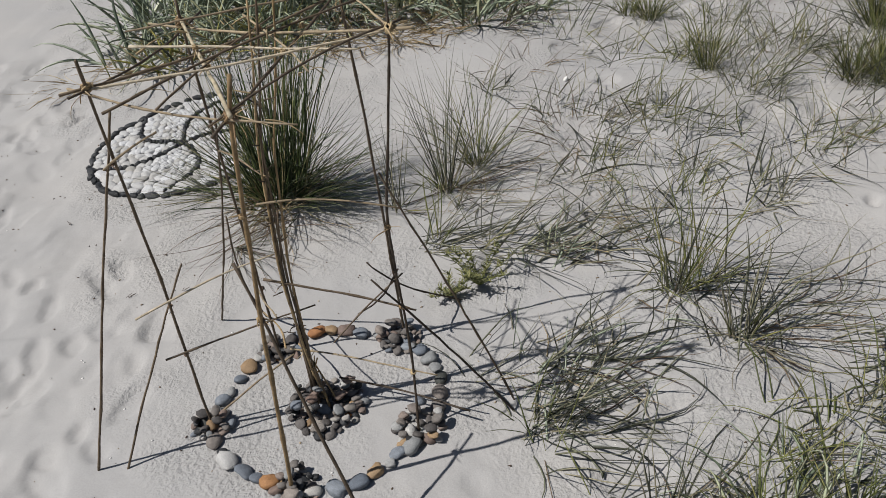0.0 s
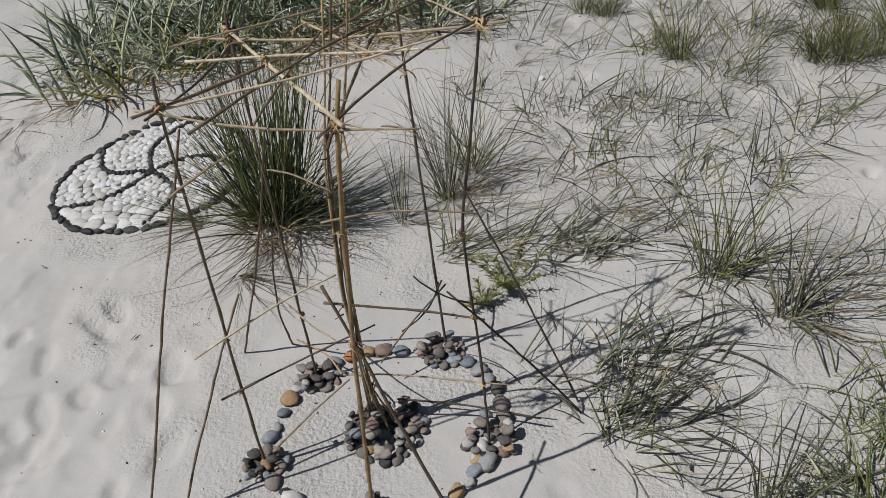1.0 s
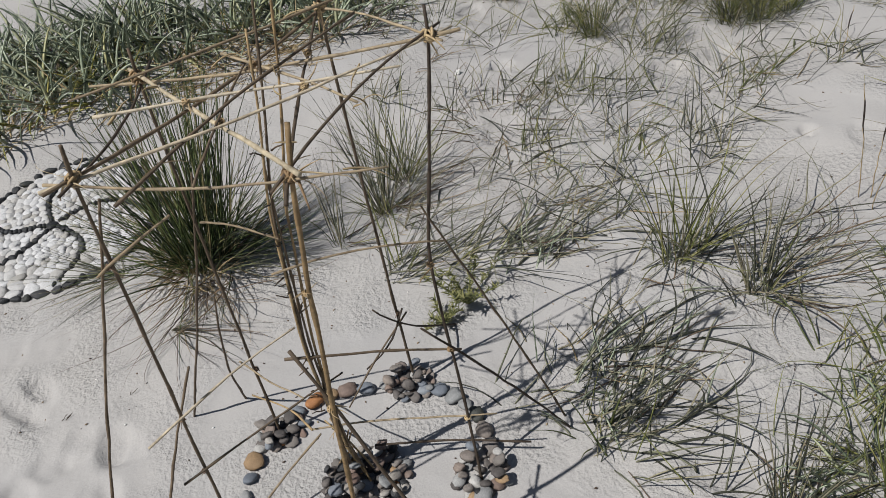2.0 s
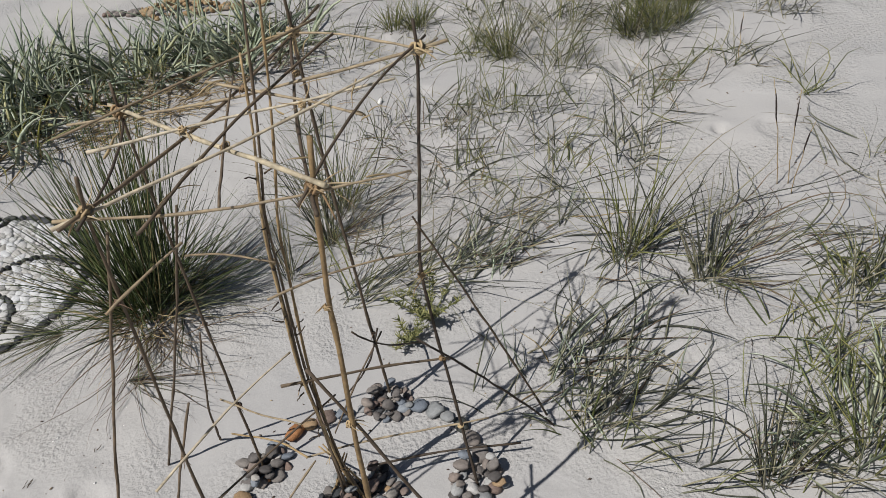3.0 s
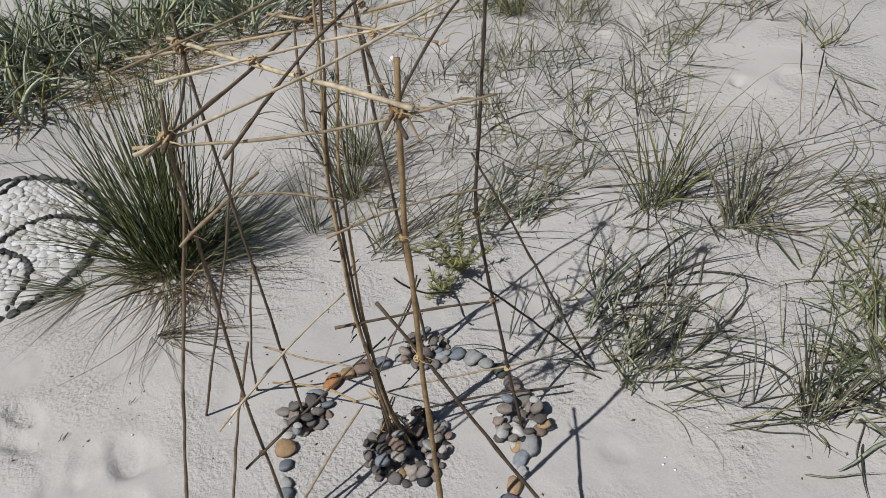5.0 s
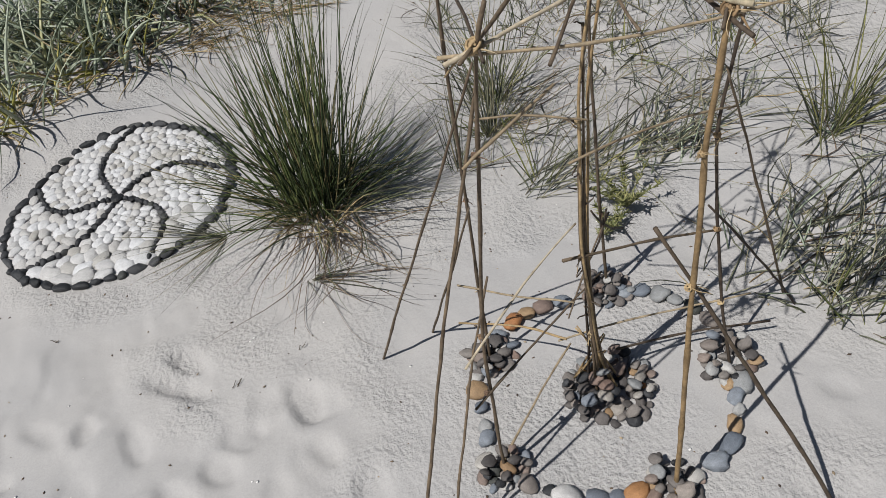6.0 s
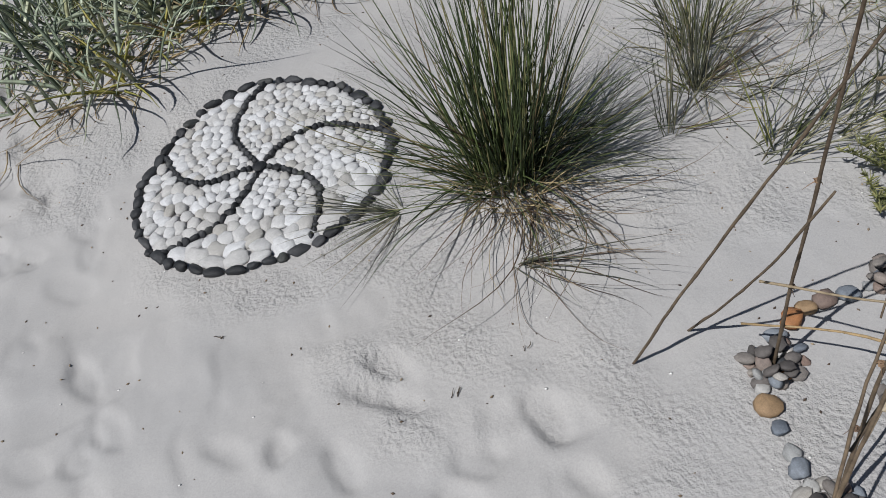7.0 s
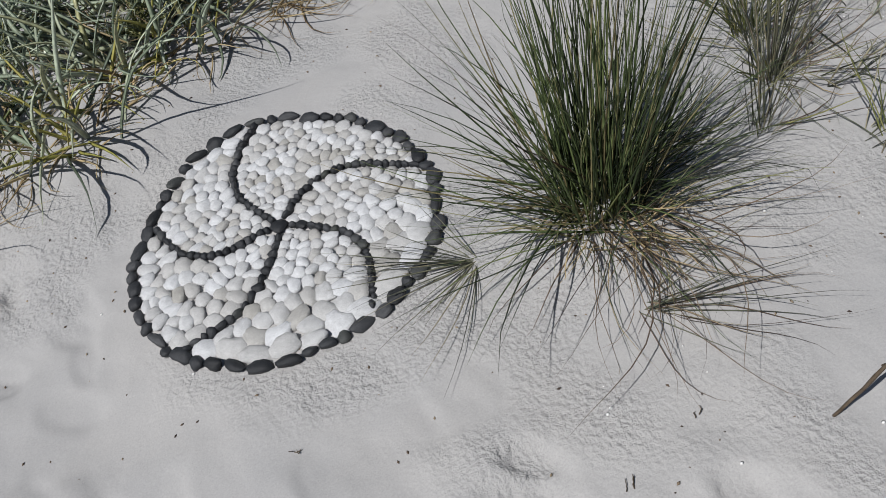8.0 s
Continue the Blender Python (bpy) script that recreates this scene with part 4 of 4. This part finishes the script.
for i, (x, y, n) in enumerate(LYME_AT):
    t = tuft("lyme_grass", x, y, "clump of broad blue-green lyme grass blades", group="lyme grass clumps")
    if i in (2, 3, 4, 13, 22):
        g = np.random.default_rng(5000 + i)
        for _ in range(n):
            r, q = 0.16 * math.sqrt(g.random()), g.random() * 2 * math.pi
            px, py = x + r * math.cos(q), y + r * math.sin(q)
            one = blade_arrays([[px, py, hz(px, py) - 0.006]], np.array([q + g.normal() * 0.7]), np.radians([g.uniform(5, 70)]), np.radians([g.uniform(15, 105)]), np.array([g.uniform(0.25, 0.54)]), np.array([g.uniform(0.009, 0.021)]), g, 9, 0.7, ridge=0.16)
            put("blade", mesh_of("blade", *one, LYME_SOLO), t)
        blades("dead_foliage", x, y - 0.02, 16, 0.15, (0.10, 0.30), 0.0085, (35, 90), (10, 70), STRAW, 3001 + 5 * i, parent=t, label="dry straw-coloured dead blades", drift=0.8)
        blades("foliage", x, y - 0.02, 7, 0.13, (0.16, 0.32), 0.0130, (25, 75), (10, 70), YELLOW, 3002 + 5 * i, parent=t, label="yellowing blades", drift=0.7)
        continue
    blades("foliage", x, y, int(n * 1.4), 0.18, (0.18, 0.46), 0.0165, (8, 74), (15, 115), LYME, 3000 + 5 * i, parent=t, ridge=0.16, drift=0.7)
    blades("foliage", x, y - 0.03, n // 2, 0.17, (0.10, 0.28), 0.0060, (10, 75), (10, 80), FRESH, 3003 + 5 * i, parent=t, drift=0.7)
    blades("dead_foliage", x, y - 0.01, n // 4, 0.14, (0.10, 0.26), 0.0060, (40, 90), (10, 60), STRAW if i % 2 else ROOT, 3001 + 5 * i, parent=t, label="dry straw-coloured dead blades")
for i, (x, y, n) in enumerate([(-2.05, 3.95, 22), (-1.75, 4.05, 26), (-0.62, 4.18, 90), (-0.40, 4.12, 90), (-0.85, 4.20, 60), (-0.15, 4.20, 60)]):
    t = tuft("dead_grass", x, y, "flattened heap of dry straw-brown dead grass", group="heaps of dead grass")
    blades("foliage", x, y, n, 0.15, (0.15, 0.38), 0.0050, (60, 95), (5, 40), STRAW, 4000 + i, parent=t, drift=0.8)

# feathery green herbs
def herb(x, y, n, size, seed):
    t = tuft("beach_herb", x, y, "small feathery yellow-green beach herb in sand", "plant", "beach herbs")
    g = np.random.default_rng(seed)
    for k in range(n):
        a, ln = g.random() * 2 * math.pi, size * g.uniform(0.6, 1.1)
        s = np.linspace(0, 1, 8)
        lean = g.uniform(0.4, 1.1)
        path = np.stack([x + np.cos(a) * ln * s * math.sin(lean), y + np.sin(a) * ln * s * math.sin(lean), hz(x, y) + ln * s * math.cos(lean) * (1 - 0.3 * s)], -1)
        path[:, 2] = np.maximum(path[:, 2], height(path[:, 0], path[:, 1]) + 0.004)
        v, f = tube(path, np.linspace(0.0022, 0.0010, 8), 4)
        st = put("stem", mesh_of("stem", v, f, FRESH), t)
        m = 36
        w = g.random(m) * 0.85 + 0.15
        roots = np.stack([np.interp(w, s, path[:, j]) for j in range(3)], -1)
        v, f = blade_arrays(roots, g.random(m) * 2 * math.pi, g.uniform(0.5, 1.4, m), g.uniform(-0.3, 0.5, m), g.uniform(0.014, 0.032, m), g.uniform(0.0035, 0.0060, m), g, 4)
        put("leaves", mesh_of("leaves", v, f, HERB), st)


herb(-0.060, 2.06, 13, 0.17, 61)
herb(-0.15, 2.02, 7, 0.10, 62)
herb(-1.20, 4.27, 12, 0.20, 65)

# ---- a further figure of brown stones on the sand behind ----
figure = thing("stone_figure", -0.02, 5.35, hz(-0.02, 5.35), label="spindle-shaped figure of brown and grey stones on sand", category="land art")
g = np.random.default_rng(77)
for k in range(190):
    s = g.random()
    wide = 0.018 + 0.12 * math.exp(-((s - 0.5) / 0.2) ** 2)
    o = g.uniform(-1, 1) * wide
    x, y = -0.46 + 0.83 * s + 0.70 * o, 5.86 - 0.84 * s + 0.70 * o
    r = g.uniform(0.014, 0.024)
    stone("stone", figure, OCHRE_STONE if 0.25 < s < 0.9 else GREY_STONE, x, y, hz(x, y) + 0.012 + 0.075 * math.exp(-((s - 0.5) / 0.2) ** 2) * (1 - abs(o) / wide), r, r * 0.85, r * 0.7, g.uniform(0, 180), g, 12)
stone("head_stone", figure, OCHRE_STONE, 0.36, 5.03, hz(0.36, 5.03) + 0.022, 0.042, 0.032, 0.028, -40, g, 5, "large ochre end stone")

# ---- small things on the sand ----
sh = thing("shell", 0.36, 3.36, hz(0.36, 3.36), label="small white seashell lying on the sand", category="shell", group="shells")
stone("valve", sh, SHELL, 0.36, 3.36, hz(0.36, 3.36) + 0.008, 0.017, 0.014, 0.009, 30, np.random.default_rng(5), 25)
for i, (x, y) in enumerate([(-2.55, 3.35), (-1.62, 2.64), (-1.21, 2.14), (-1.02, 2.15), (0.55, 1.44), (0.62, 1.42), (-1.95, 2.0), (0.05, 3.6), (0.75, 2.35)]):
    g = np.random.default_rng(600 + i)
    t = thing("twig", x, y, hz(x, y), label="short dark twig scrap lying on the sand", category="twig", group="twig scraps")
    a = g.random() * math.pi
    d = np.array([math.cos(a), math.sin(a)]) * g.uniform(0.006, 0.014)
    for k in range(int(g.integers(1, 4))):
        o = g.normal(size=2) * 0.007
        p0, p1 = np.array([x, y]) + o - d, np.array([x, y]) + o + d * g.uniform(0.3, 1)
        put("twig_piece", stick_mesh("twig_piece", (*p0, hz(*p0) + 0.004), (*p1, hz(*p1) + 0.006), 0.0018, 0.0010, BARK, 0.002, 700 + 9 * i + k), t)
g = np.random.default_rng(88)
CV = []
for _ in range(900):
    x, y = g.uniform(-2.6, 1.6), g.uniform(0.8, 4.4)
    r = g.uniform(0.0012, 0.0034)
    CV.append((x, y, r))
CV = np.array(CV)
zz = height(CV[:, 0], CV[:, 1])
verts, faces = [], []
for (x, y, r), z in zip(CV, zz):
    k = len(verts)
    a = g.random() * 3
    verts += [(x + r * math.cos(a + j * 1.57) * (1.8 if j % 2 else 1), y + r * math.sin(a + j * 1.57) * (1.8 if j % 2 else 1), z + r * 0.4) for j in range(4)] + [(x, y, z + r * 1.4), (x, y, z - r)]
    faces += [[k + j, k + (j + 1) % 4, k + 4] for j in range(4)] + [[k + (j + 1) % 4, k + j, k + 5] for j in range(4)]
tagged(new("sand_crumbs", mesh_of("sand_crumbs", verts, faces, ROOT)), "scattered dark plant crumbs on the sand", "debris", kind="stuff")
g = np.random.default_rng(89)
verts, faces = [], []
for _ in range(130):
    x, y, r, a = g.uniform(-2.4, 0.4), g.uniform(1.0, 3.6), g.uniform(0.0018, 0.0048), g.random() * 3
    k, z = len(verts), hz(x, y)
    verts += [(x + r * math.cos(a + j * 1.05), y + r * 0.8 * math.sin(a + j * 1.05), z + 0.0004 + 0.0006 * (j % 2)) for j in range(6)] + [(x, y, z + r * 0.45), (x, y, z - 0.001)]
    faces += [[k + j, k + (j + 1) % 6, k + 6] for j in range(6)] + [[k + (j + 1) % 6, k + j, k + 7] for j in range(6)]
tagged(new("shell_grit", mesh_of("shell_grit", verts, faces, SHELL)), "scattered white shell fragments on the sand", "shells", kind="stuff")
